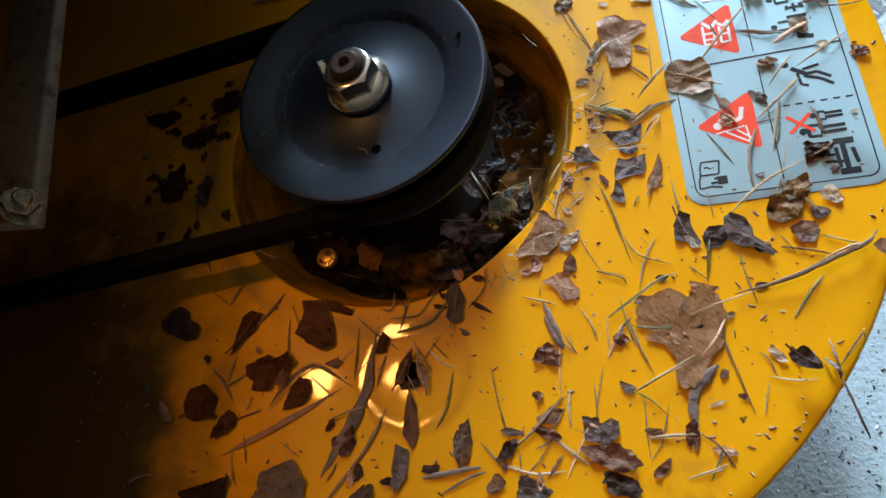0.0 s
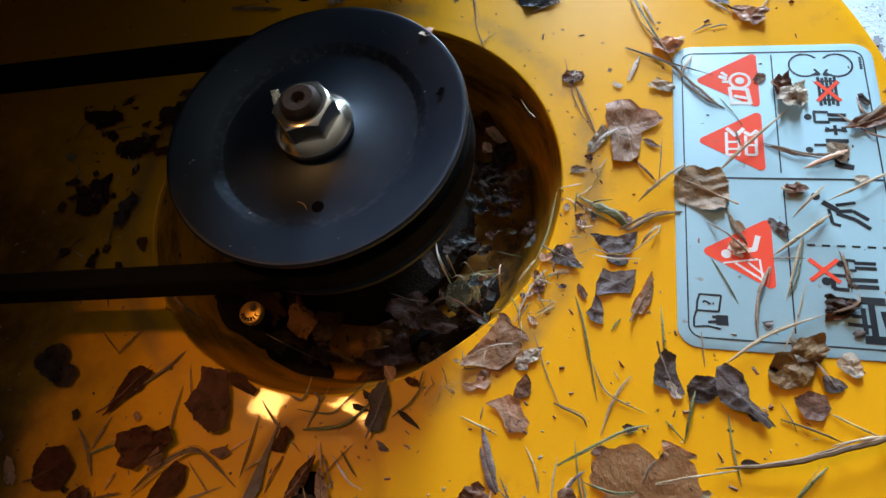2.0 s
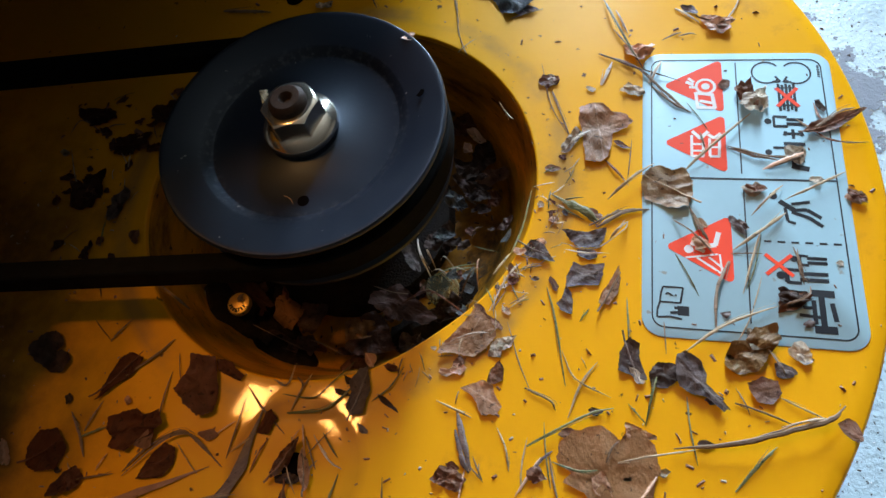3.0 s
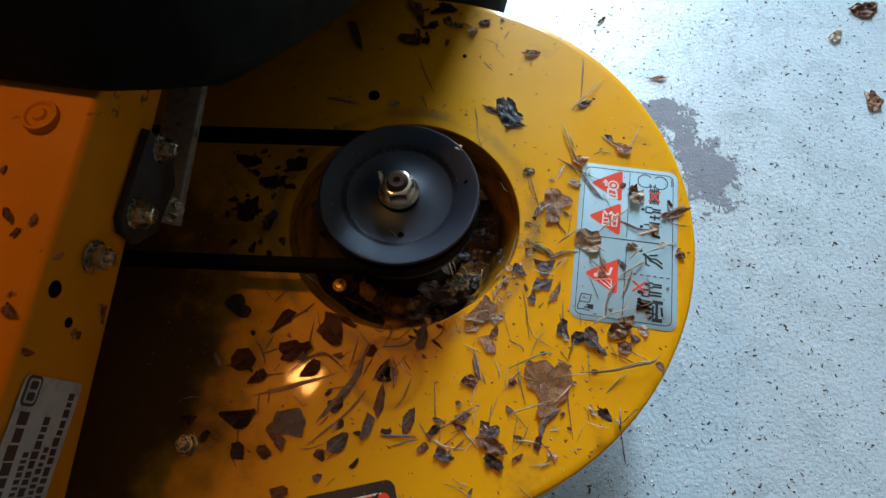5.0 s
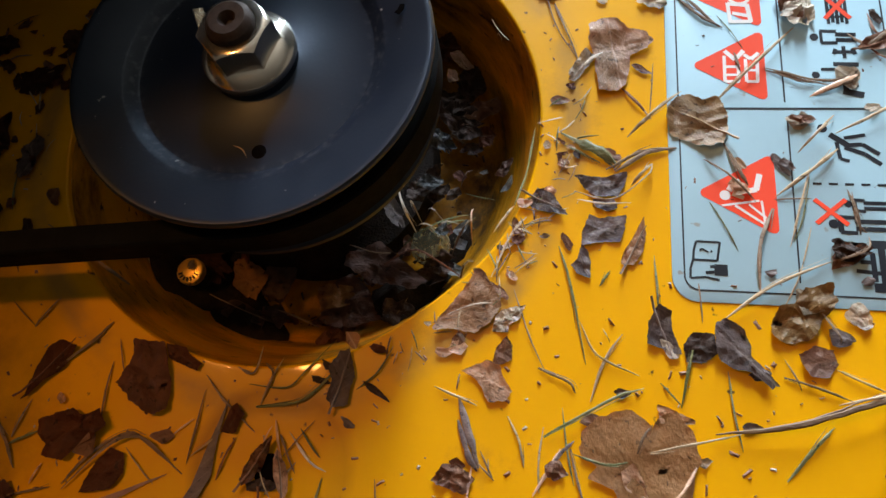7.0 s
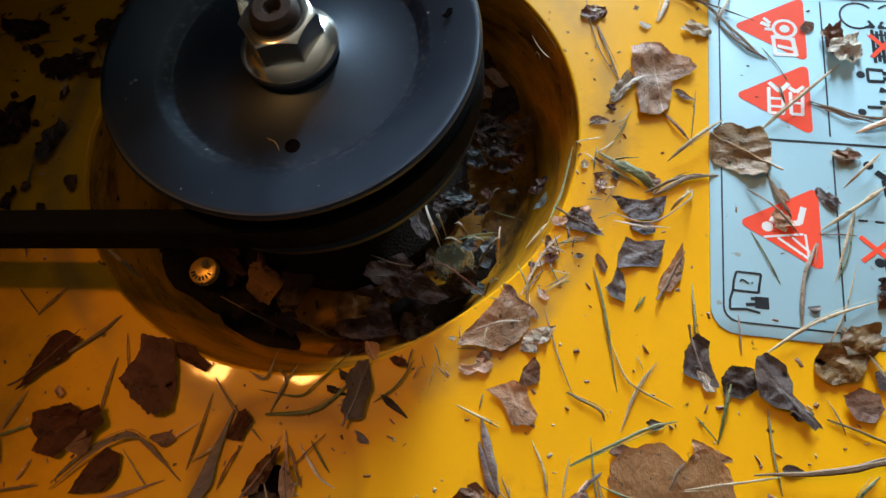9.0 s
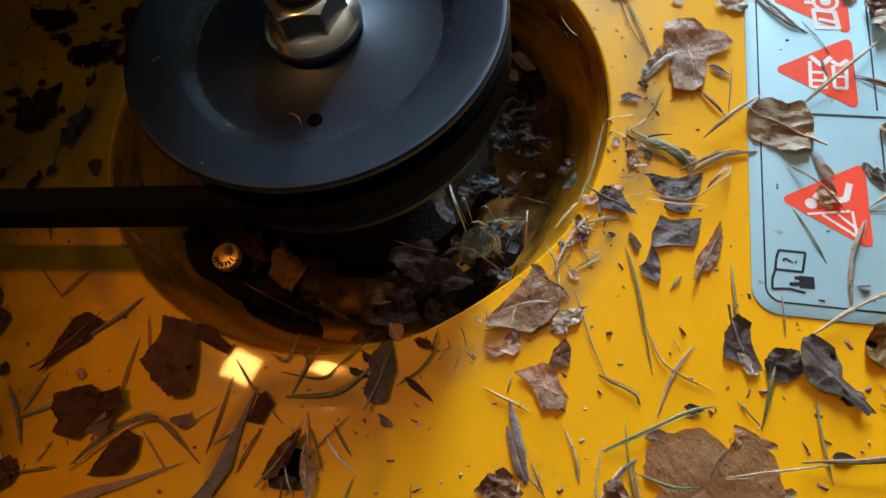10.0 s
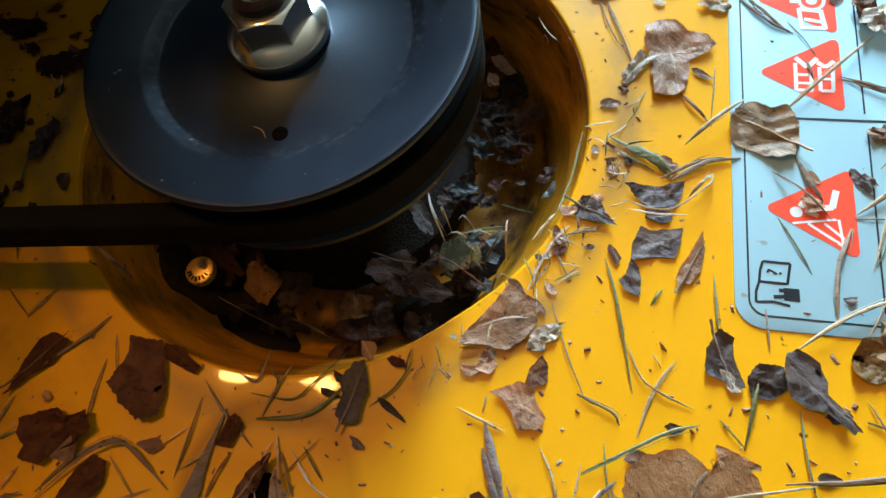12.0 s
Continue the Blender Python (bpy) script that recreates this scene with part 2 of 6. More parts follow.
for nm, b in (("wall_south", (-2.6, -4.7, 0, 2.8, -4.6, 2.4)), ("wall_west", (-2.7, -4.7, 0, -2.6, 2.63, 2.4)), ("wall_east", (2.8, -4.7, 0, 2.9, 2.63, 2.4))):
    tagged(link(box(*b), nm, WALLMAT), "unseen dark brown boarded garage wall, added to set the bounced light", "wall", kind="structure")
bm = box(-2.6, 2.45, 0, -0.17, 2.63, 2.4)
box(0.27, 2.45, 0, 2.8, 2.63, 2.4, bm=bm)
box(-0.17, 2.45, 2.05, 0.27, 2.63, 2.4, bm=bm)
tagged(link(bm, "wall_north", WALLMAT), "unseen dark garage wall, added with an open doorway to shape the daylight", "wall", kind="structure")

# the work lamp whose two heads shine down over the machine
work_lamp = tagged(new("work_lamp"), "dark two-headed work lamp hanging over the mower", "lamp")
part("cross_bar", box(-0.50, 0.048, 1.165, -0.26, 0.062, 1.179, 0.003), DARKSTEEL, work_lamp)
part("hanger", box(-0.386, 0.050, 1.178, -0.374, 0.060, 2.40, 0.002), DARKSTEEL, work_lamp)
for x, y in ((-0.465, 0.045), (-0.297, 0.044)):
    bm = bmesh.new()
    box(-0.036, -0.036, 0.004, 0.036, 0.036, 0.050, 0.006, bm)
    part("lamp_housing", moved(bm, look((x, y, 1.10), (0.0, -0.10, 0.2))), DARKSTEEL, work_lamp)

# ---- the riding mower ----
mower = tagged(new("riding_mower"), "yellow riding mower with its belt cover off, dusted with leaves", "mower")


def outline(a, R):
    """The deck's edge: half a disc that runs on to the far side as a straight-sided body."""
    c, s = math.cos(a), math.sin(a)
    if c >= 0:
        return R
    wide = R * (1 + 0.14 * min(1.0, c * c * 3)) if s < 0 else R
    return min(wide / max(abs(s), 1e-6), 0.60 / max(-c, 1e-6))


def deck_height(x, y):
    """The pressed sheet: shallow round seats about its holes, and slight unevenness."""
    z = DECK + 0.00005 * noise.noise(Vector((x, y, 0)) * 38) + 0.000025 * noise.noise(Vector((x, y, 3)) * 90)
    for cx, cy, r, deep in ((0.0125, -0.1185, 0.0225, 0.00014), (-0.048, 0.112, 0.021, 0.0007)):
        u = min(max((r + 0.003 - math.hypot(x - cx, y - cy)) / 0.006, 0.0), 1.0)
        z -= deep * u * u * (3 - 2 * u)
    return z


def sagging(a):
    """How far the well's lip is bent in and down, by the angle round it."""
    return math.exp(-((math.degrees(a) - 311 + 180) % 360 - 180) ** 2 / (2 * 13.0 ** 2))


def make_deck():
    bm = bmesh.new()
    N, R = 480, 0.2235
    rings = []
    for r, dz in ((0.0880, -0.0022), (0.0880, -0.0009), (0.0882, -0.0004), (0.0885, -0.0001), (0.0889, 0.0), (0.0893, 0.0), (0.1010, 0.0)):
        ring = []
        for k in range(N):
            a = 2 * math.pi * k / N
            g = sagging(a) * (1.0 if r < 0.1 else 0.0)
            ring.append(bm.verts.new(((r - 0.0034 * g) * math.cos(a), (r - 0.0034 * g) * math.sin(a), DECK + dz - 0.0016 * g * (1 if r < 0.0887 else 0.6))))
        rings.append(ring)
    for i in range(1, 97):
        f = i / 96
        ring = []
        for k in range(N):
            a = 2 * math.pi * k / N
            r = 0.101 + (outline(a, R) - 0.006 - 0.101) * f
            x, y = r * math.cos(a), r * math.sin(a)
            ring.append(bm.verts.new((x - 0.0055 * f, y + 0.0035 * f, deck_height(x, y))))
        rings.append(ring)
    for dr, dz in ((-0.0016, -0.0002), (-0.0007, -0.0007), (-0.0001, -0.0018), (0.0, -0.006), (0.0, -0.05), (0.002, -0.112), (-0.001, -0.112), (-0.003, -0.05)):
        rings.append([bm.verts.new(((outline(2 * math.pi * k / N, R) + dr) * math.cos(2 * math.pi * k / N) - 0.0055,
                                    (outline(2 * math.pi * k / N, R) + dr) * math.sin(2 * math.pi * k / N) + 0.0035, DECK + dz)) for k in range(N)])
    for a, b in zip(rings, rings[1:]):
        for k in range(N):
            bm.faces.new((a[k], b[k], b[(k + 1) % N], a[(k + 1) % N]))
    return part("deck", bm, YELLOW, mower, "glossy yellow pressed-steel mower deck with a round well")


deck = make_deck()
bm = lathe([(0, -0.042), (0.040, -0.0425), (0.066, -0.042), (0.0705, -0.0408), (0.0735, -0.038), (0.0760, -0.033), (0.0815, -0.019), (0.0848, -0.010), (0.0868, -0.0045), (0.0880, -0.0022)], 160)
for v in bm.verts:
    g = sagging(math.atan2(v.co.y, v.co.x)) * min(max((math.hypot(v.co.x, v.co.y) - 0.078) / 0.010, 0.0), 1.0)
    v.co = Vector((v.co.x, v.co.y, 0)) * (1 - 0.0034 * g / 0.088) + Vector((0, 0, v.co.z - 0.0016 * g))
part("well", moved(bm, pose(0, 0, DECK)), WELLPAINT, mower, "dirt-smeared yellow pulley well")


def make_pulley():
    prof = [(0.0, 0.2424), (0.0128, 0.2424), (0.0136, 0.2418), (0.0140, 0.2400), (0.0148, 0.2396), (0.0374, 0.2395), (0.0379, 0.2397), (0.0384, 0.2401), (0.0412, 0.2421), (0.0420, 0.2425),
            (0.0546, 0.2459), (0.0553, 0.2461), (0.0561, 0.2461), (0.0567, 0.2455), (0.0569, 0.2446), (0.0566, 0.2438), (0.0553, 0.2435), (0.0480, 0.2395), (0.0470, 0.2385),
            (0.0470, 0.2240), (0.0480, 0.2230), (0.0540, 0.2188), (0.0549, 0.2180), (0.0551, 0.2165), (0.0541, 0.2155), (0.0400, 0.2150), (0.0, 0.2150)]
    return part("pulley", lathe(prof, 128), BLACK, mower, "black painted steel belt pulley with a dished face")


def hex_bolt(parent, m, af=0.0125, h=0.0055, washer=0.009, name="bolt", stud=0.0, material=None):
    """A hexagon head on a washer, with an optional stud end, its axis along m's z."""
    bm = lathe([(0, 0), (washer, 0), (washer, 0.0010), (washer * 0.96, 0.0014), (0, 0.0014)], 28)
    r = af / math.sqrt(3)
    lathe([(0, 0.0014), (r, 0.0014), (r, h * 0.86), (r * 0.93, h), (0, h)], 6, bm=bm)
    if stud:
        lathe([(0, h), (r * 0.55, h), (r * 0.55, h + stud * 0.85), (r * 0.45, h + stud), (0, h + stud)], 18, bm=bm)
    return part(name, moved(bm, m), material or DULL, parent)


def make_spindle(pulley):
    bm = lathe([(0, 0.2412), (0.0145, 0.2413), (0.0148, 0.2417), (0.0148, 0.2436), (0.0145, 0.2441), (0.0106, 0.2468), (0, 0.2468)], 64)
    part("flange", moved(bm, pose(-0.0004, 0.0010, 0.0007)), ZINC, pulley, "bright zinc flange of the nut")
    bm, rings = bmesh.new(), [[], [], [], [], []]
    for k in range(72):
        a = 2 * math.pi * k / 72
        r = 0.0099 / math.cos((a + math.pi / 6) % (math.pi / 3) - math.pi / 6)
        fall = (r - 0.0095) * 0.62
        for ring, rr, z in zip(rings, (r, r, 0.0095, 0.0074, 0.0069), (0.2464, 0.2556 - fall, 0.2556, 0.2556, 0.2546)):
            ring.append(bm.verts.new((rr * math.cos(a), rr * math.sin(a), z)))
    for p, q in zip(rings, rings[1:]):
        for k in range(72):
            bm.faces.new((p[k], p[(k + 1) % 72], q[(k + 1) % 72], q[k]))
    part("nut", moved(bm, pose(-0.0004, 0.0008, 0.0003, 0, 0, 44)), ZINC, pulley, "bright zinc hexagon nut")
    prof = [(0, 0.2562), (0.0013, 0.2566), (0.0021, 0.2586), (0.0027, 0.2594), (0.0054, 0.2595), (0.0063, 0.2588)]
    z = 0.2578
    while z > 0.2500:
        prof += [(0.0070, z), (0.0064, z - 0.0006)]
        z -= 0.0012
    part("spindle_end", lathe(prof, 40, (-0.0004, 0.0008)), RUSTY, pulley, "dark threaded end of the spindle")
    bm = box(0, -0.0016, -0.0005, 0.0130, 0.0016, 0.0005, 0.0003)
    part("lock_tab", moved(bm, pose(-0.0104, -0.0012, 0.2474, 20, -20, 112)), DULL, pulley, "bent dull steel locking tab")


pulley = make_pulley()
make_spindle(pulley)
part("drain_hole", lathe([(0, 0.23965), (0.0022, 0.23965), (0.0025, 0.2391)], 20, (0.0072, -0.0306)), VOID, pulley, "small round hole in the pulley's face")
part("paint_chip", moved(prism([(-0.0016, -0.0008), (0.0004, -0.0011), (0.0019, -0.0003), (0.0012, 0.0009), (-0.0006, 0.0006), (-0.0018, 0.0010)], 0, 0.0003), pose(0.0452, 0.0151, 0.2450, 0, -10, 60)), VOID, pulley, "dark chip in the pulley's rim")


def make_belt():
    """A closed belt: half round the pulley, then two straight runs under the machine."""
    u = Vector((-0.993, -0.119, 0)).normalized()
    v = Vector((u.y, -u.x, 0))
    path = [(Vector((0, 0, 0)) + math.cos(a) * (-u) + math.sin(a) * v, 0) for a in np.linspace(-math.pi / 2, math.pi / 2, 41)]
    path += [(math.cos(a) * u + math.sin(a) * v, 0.46) for a in np.linspace(math.pi / 2, -math.pi / 2, 31)]
    section = ((0.0490, 0.2262), (0.0490, 0.2358), (0.0500, 0.2364), (0.0560, 0.2372), (0.0568, 0.2366), (0.0568, 0.2254), (0.0560, 0.2248), (0.0500, 0.2256))
    bm = bmesh.new()
    rings = [[bm.verts.new((d * r + u * far) + Vector((0, 0, z))) for r, z in section] for d, far in path]
    for a, b in zip(rings, rings[1:] + rings[:1]):
        for k in range(len(section)):
            bm.faces.new((a[k], a[(k + 1) % len(section)], b[(k + 1) % len(section)], b[k]))
    bmesh.ops.recalc_face_normals(bm, faces=bm.faces)
    return part("belt", bm, RUBBER, mower, "black rubber drive belt")


make_belt()


def hull(corners, bevel=0.003):
    bm = bmesh.new()
    for c in corners:
        bm.verts.new(c)
    bmesh.ops.convex_hull(bm, input=bm.verts)
    bmesh.ops.dissolve_limit(bm, angle_limit=radians(1), verts=bm.verts, edges=bm.edges)
    if bevel:
        bmesh.ops.bevel(bm, geom=list(bm.edges), offset=bevel, segments=3, affect="EDGES", profile=0.5)
    return bm


# frame rail: an upright face towards the deck, a flat top
rail = part("frame_rail", hull([(-0.14, 0.10, 0.397), (-0.14, 0.10, 0.353), (-0.14, -0.30, 0.239), (-0.14, -0.30, 0.321),
                                (-0.27, 0.10, 0.400), (-0.27, 0.10, 0.353), (-0.27, -0.30, 0.239), (-0.27, -0.30, 0.324)], 0.004), RAIL, mower, "orange-yellow painted steel frame rail")
side = pose(0, 0, 0, 0, 90, 0)
for y, z, size, far in ((-0.031, 0.313, 0.0125, 0.003), (-0.075, 0.311, 0.0145, 0.004)):
    hex_bolt(rail, pose(-0.1350, y, z) @ side, size, 0.008, 0.0095, stud=far)
hex_bolt(rail, pose(-0.1395, -0.109, 0.323) @ side, 0.012, 0.008, 0.0095, stud=0.004)
bm = prism([(-0.330, -0.029), (-0.321, -0.084), (-0.314, -0.090), (-0.298, -0.089), (-0.284, -0.074), (-0.284, -0.040), (-0.300, -0.026)], 0.0, 0.005, 0.001)
part("bracket", moved(bm, pose(-0.1395, 0, 0, 0, 90, 0)), DARKSTEEL, rail, "dark steel bracket plate")
link_arm = part("lift_link", hull([(-0.158, -0.058, 0.272), (-0.134, -0.058, 0.268), (-0.203, 0.16, 0.262), (-0.178, 0.16, 0.258), (-0.158, -0.058, 0.264), (-0.134, -0.058, 0.260),
                                   (-0.203, 0.16, 0.254), (-0.178, 0.16, 0.250)], 0.002), STEEL, mower, "dull grey steel lift link")
hex_bolt(link_arm, pose(-0.141, -0.050, 0.2690) @ pose(0, 0, 0, 0, 50, 0), 0.012, 0.007, 0.0085, stud=0.005)

# the dark bodywork overhead, and a tyre behind the deck
# past y 0.2 the panel is unseen, its edge set to shade the deck
part("body_panel", hull([(-1.12, -0.047, 0.375), (-0.136, -0.041, 0.375), (-0.081, -0.018, 0.360), (-0.064, 0.05, 0.325), (-0.050, 0.105, 0.300), (-0.042, 0.14, 0.295), (0.038, 0.40, 0.30), (0.038, 1.1, 0.30),
                         (-1.0, 1.1, 0.30), (-1.0, 0.09, 0.62), (-0.25, 0.08, 0.62), (-0.10, 0.04, 0.62), (-1.0, 0.20, 0.85), (-0.30, 0.20, 0.85), (-0.02, 0.40, 0.85), (0.0, 1.1, 0.85), (-1.0, 1.1, 0.85)], 0.008), BODY, mower, "dark green-black bodywork above the deck")
# unseen block added over the panel to keep light off the deck
part("hood", hull([(-1.0, 0.25, 0.84), (-0.27, 0.30, 0.84), (-0.22, 1.05, 0.84), (-1.0, 1.05, 0.84), (-0.95, 0.40, 1.0), (-0.34, 0.40, 1.0), (-0.34, 1.0, 0.98), (-0.95, 1.0, 0.98)], 0.03), BODY, mower, "unseen dark block above the bodywork, added to keep light off the deck")
bm = lathe([(0.07, -0.075), (0.10, -0.085), (0.130, -0.080), (0.150, -0.060), (0.157, -0.02), (0.157, 0.02), (0.150, 0.060), (0.130, 0.080), (0.10, 0.085), (0.07, 0.075), (0.07, -0.075)], 64)
part("tyre", moved(bm, pose(-0.045, 0.430, 0.1565, 0, 90, 0)), RUBBER, mower, "black rubber tyre")
# unseen block added to stop daylight leaking under the bodywork
part("chassis", box(-1.0, 0.30, 0.06, -0.06, 1.08, 0.31, 0.01), BODY, mower, "unseen dark block behind the deck, added to stop light leaking under")

SOIL = mat("soil", (0.018, 0.011, 0.007), (0.008, 0.005, 0.004), 0.8, scale=300, bump=0.8, fine=900, spec=0.2)

# ---- holes, label plates and hardware on the deck ----
for x, y, r in ((0.0122, -0.1188, 0.0048), (-0.048, 0.112, 0.0046), (0.021, 0.165, 0.0018)):
    bm = lathe([(0, DECK + 0.0003), (r, DECK + 0.0003), (r * 1.05, DECK - 0.001)], 28, (x, y))
    part("hole_rim", bm, VOID, mower, "dark round hole in the deck")
hex_bolt(mower, pose(-0.108, -0.187, DECK - 0.0002), 0.0115, 0.006, 0.0075, stud=0.004)

# the spindle housing and its bolts down in the well
housing = part("spindle_housing", lathe([(0, 0.215), (0.017, 0.215), (0.018, 0.190), (0.026, 0.178), (0.034, 0.172), (0.046, 0.169), (0.048, 0.165), (0.048, 0.158), (0, 0.158)], 48), SOIL, mower, "dirty cast spindle housing")
part("bolt_shank", lathe([(0, 0.1752), (0.0046, 0.1752), (0.0052, 0.160), (0, 0.160)], 24, (-0.0428, -0.0514)), SOIL, housing)
bm = lathe([(0, 0.1782), (0.0045, 0.1783), (0.0052, 0.1780), (0.0054, 0.1772), (0.0053, 0.1752), (0, 0.1752)], 36, (-0.0428, -0.0514))
part("bolt_head", bm, mat("yellow_zinc", (0.95, 0.62, 0.16), (0.85, 0.50, 0.10), 0.34, 0.75, scale=300, bump=0.1), housing, "round yellow-zinc bolt head with raised marks")
bm = bmesh.new()
for k in range(7):
    a = radians(205 + k * 22)
    box(-0.0003, -0.0008, 0, 0.0003, 0.0008, 0.0004, bm=bm)
    bm.verts.ensure_lookup_table()
    bmesh.ops.transform(bm, matrix=pose(-0.0428 + 0.0035 * math.cos(a), -0.0514 + 0.0035 * math.sin(a), 0.1784, 0, 0, math.degrees(a) + 90), verts=bm.verts[-8:])
part("stamped_marks", bm, DARKSTEEL, housing)
hex_bolt(housing, pose(0.0485, -0.0335, 0.1685, 10, -10, 20), 0.0112, 0.0085, 0.0078, name="bolt_head", material=mat("grey_zinc", (0.80, 0.74, 0.50), (0.62, 0.56, 0.36), 0.24, 0.9, scale=200, bump=0.1))

# warning label
label = part("warning_label", moved(prism(rounded(0.0745, 0.1305, 0.0075), 0, 0.00030, 0.0001), pose(0.1673, 0.0072, DECK + 0.0001, 0, 0, 0.6)), STICKER, mower, "pale blue warning label with red triangles, partly covered by leaves")
LM = pose(0.1673, 0.0072, DECK + 0.00045, 0, 0, 0.6) @ Matrix.Scale(0.001, 4)


def ink(name, shapes, material, high=0.06, joined=False):
    """Flat printed shapes on the label, in millimetres from its middle: bars (x0, y0, x1, y1, width), discs (x, y, r), arcs (x, y, r, from, to, width)."""
    bm = bmesh.new()
    for s in shapes:
        if len(s) == 3:
            lathe([(0, high), (s[2], high), (s[2], 0)], 20, s[:2], bm)
        elif len(s) == 5:
            x0, y0, x1, y1, w = s
            d = Vector((x1 - x0, y1 - y0)).normalized()
            n = Vector((-d.y, d.x)) * w / 2
            prism([(x0 + n.x, y0 + n.y), (x0 - n.x, y0 - n.y), (x1 - n.x, y1 - n.y), (x1 + n.x, y1 + n.y)], 0, high, bm=bm)
        else:
            x, y, r, a0, a1, w = s
            turn = [radians(a0 + (a1 - a0) * k / 18) for k in range(19)]
            prism([(x + (r + w / 2) * math.cos(a), y + (r + w / 2) * math.sin(a)) for a in turn] + [(x + (r - w / 2) * math.cos(a), y + (r - w / 2) * math.sin(a)) for a in turn[::-1]], 0, high, bm=bm)
        high += 0.002
        if not joined:
            part(name, moved(bm, LM), material, label)
            bm = bmesh.new()
    if joined:
        part(name, moved(bm, LM), material, label)


def triangle(cx, cy):
    """A red triangle with rounded corners that points across the label."""
    pts = []
    for x, y, a0 in ((cx - 11.0, cy, 120), (cx + 8.6, cy - 11.6, 240), (cx + 8.6, cy + 11.6, 0)):
        pts += [(x + 1.6 * math.cos(radians(a0 + k * 24)), y + 1.6 * math.sin(radians(a0 + k * 24))) for k in range(6)]
    return part("warning_triangle", moved(prism(pts, 0, 0.04), LM), RED, label, "red warning triangle")


for cy in (47.6, 18.2, -29.2):
    triangle(-15.2, cy)
W, H, I = 33.6, 61.6, 4.5
ink("border_line", [(-W + I, H, W - I, H, 0.5), (-W + I, -H, W - I, -H, 0.5), (-W, -H + I, -W, H - I, 0.5), (W, -H + I, W, H - I, 0.5)]
    + [(sx * (W - I), sy * (H - I), I, a, a + 90, 0.5) for sx, sy, a in ((1, 1, 0), (-1, 1, 90), (-1, -1, 180), (1, -1, 270))], INK, joined=True)
ink("divider", [(0.6, 60, 0.1, 4, 0.5), (0.4, -1.4, -0.4, -58, 0.5), (-33.5, 1.3, 33.5, 1.8, 0.75)] + [(6.0 + k * 4.7, -25.2, 8.6 + k * 4.7, -25.2, 0.7) for k in range(6)], INK)
# a blade wheel over a hand, a hand in a belt drive, and a figure struck by a thrown stone
ink("triangle_drawing", [(-11.8, 47.2, 3.7, 0, 359, 1.1), (-11.8, 47.2, 1.7), (-15.8, 44.0, -15.2, 35.4, 1.3), (-15.8, 43.6, -9.4, 42.8, 1.5), (-9.4, 43.4, -8.4, 35.6, 1.5), (-15.4, 36.0, -8.2, 36.0, 1.4), (-14.4, 39.6, -9.4, 38.4, 1.3),
                         (-19.6, 49.6, -16.6, 48.0, 1.5), (-18.6, 51.6, -16.4, 49.4, 1.2), (-18.4, 46.8, -16.0, 46.6, 1.2)], PALE, 0.09)
ink("triangle_drawing", [(-18.0, 22.0, -18.2, 11.6, 1.1), (-18.2, 11.8, -13.6, 11.8, 1.1), (-13.8, 11.8, -13.6, 18.4, 1.1), (-18.0, 17.6, -13.8, 17.6, 1.0), (-18.2, 14.4, -13.8, 14.4, 0.9), (-17.8, 24.0, -14.6, 20.4, 1.5), (-14.6, 20.4, -11.6, 24.0, 1.5),
                         (-11.2, 20.6, -11.3, 11.8, 1.1), (-11.3, 11.8, -7.6, 11.8, 1.1), (-7.8, 11.8, -7.4, 20.6, 1.1), (-11.2, 16.2, -7.6, 16.2, 0.9), (-11.6, 22.4, -9.4, 20.6, 1.4), (-9.4, 20.6, -6.8, 23.0, 1.4)], PALE, 0.09)
ink("triangle_drawing", [(-20.4, -30.0, 1.7), (-19.2, -28.4, -16.6, -24.4, 2.0), (-16.8, -24.6, -13.6, -28.6, 1.6), (-13.8, -28.4, -10.8, -27.8, 1.8), (-11.0, -28.0, -9.6, -22.4, 1.8), (-18.2, -29.4, -14.8, -30.8, 1.4),
                         (-21.6, -33.6, -10.2, -31.6, 0.7), (-17.6, -33.4, -9.0, -39.6, 0.8), (-13.4, -33.0, -8.6, -37.4, 0.7), (-9.6, -31.6, -9.0, -39.0, 0.7)], PALE, 0.09)
ink("arrow_symbol", [(12.4, 54.6, 5.6, 40, 320, 0.7), (23.9, 54.4, 5.6, -140, 140, 0.7), (15.8, 52.6, 17.6, 49.8, 0.9), (17.6, 49.8, 14.6, 49.8, 0.9), (20.4, 52.4, 18.8, 49.6, 0.9), (18.8, 49.6, 21.8, 49.6, 0.9)], INK)
ink("blade_symbol", [(16.6 + k * 1.45, 48.6 - 0.5 * (k % 2), 16.6 + k * 1.45, 34.6 + 0.6 * (k % 2), 1.1) for k in range(5)] + [(16.2, y, 22.8, y, 0.8) for y in (46.5, 43.5, 40.5, 37.5)], INK)
ink("red_cross", [(15.6, 46.4, 23.6, 36.9, 1.5), (23.6, 46.4, 15.6, 36.9, 1.5)], RED, 0.1, joined=True)
ink("red_cross", [(6.0, -30.6, 15.0, -38.8, 1.4), (15.0, -30.4, 6.0, -38.6, 1.4)], RED, 0.1, joined=True)
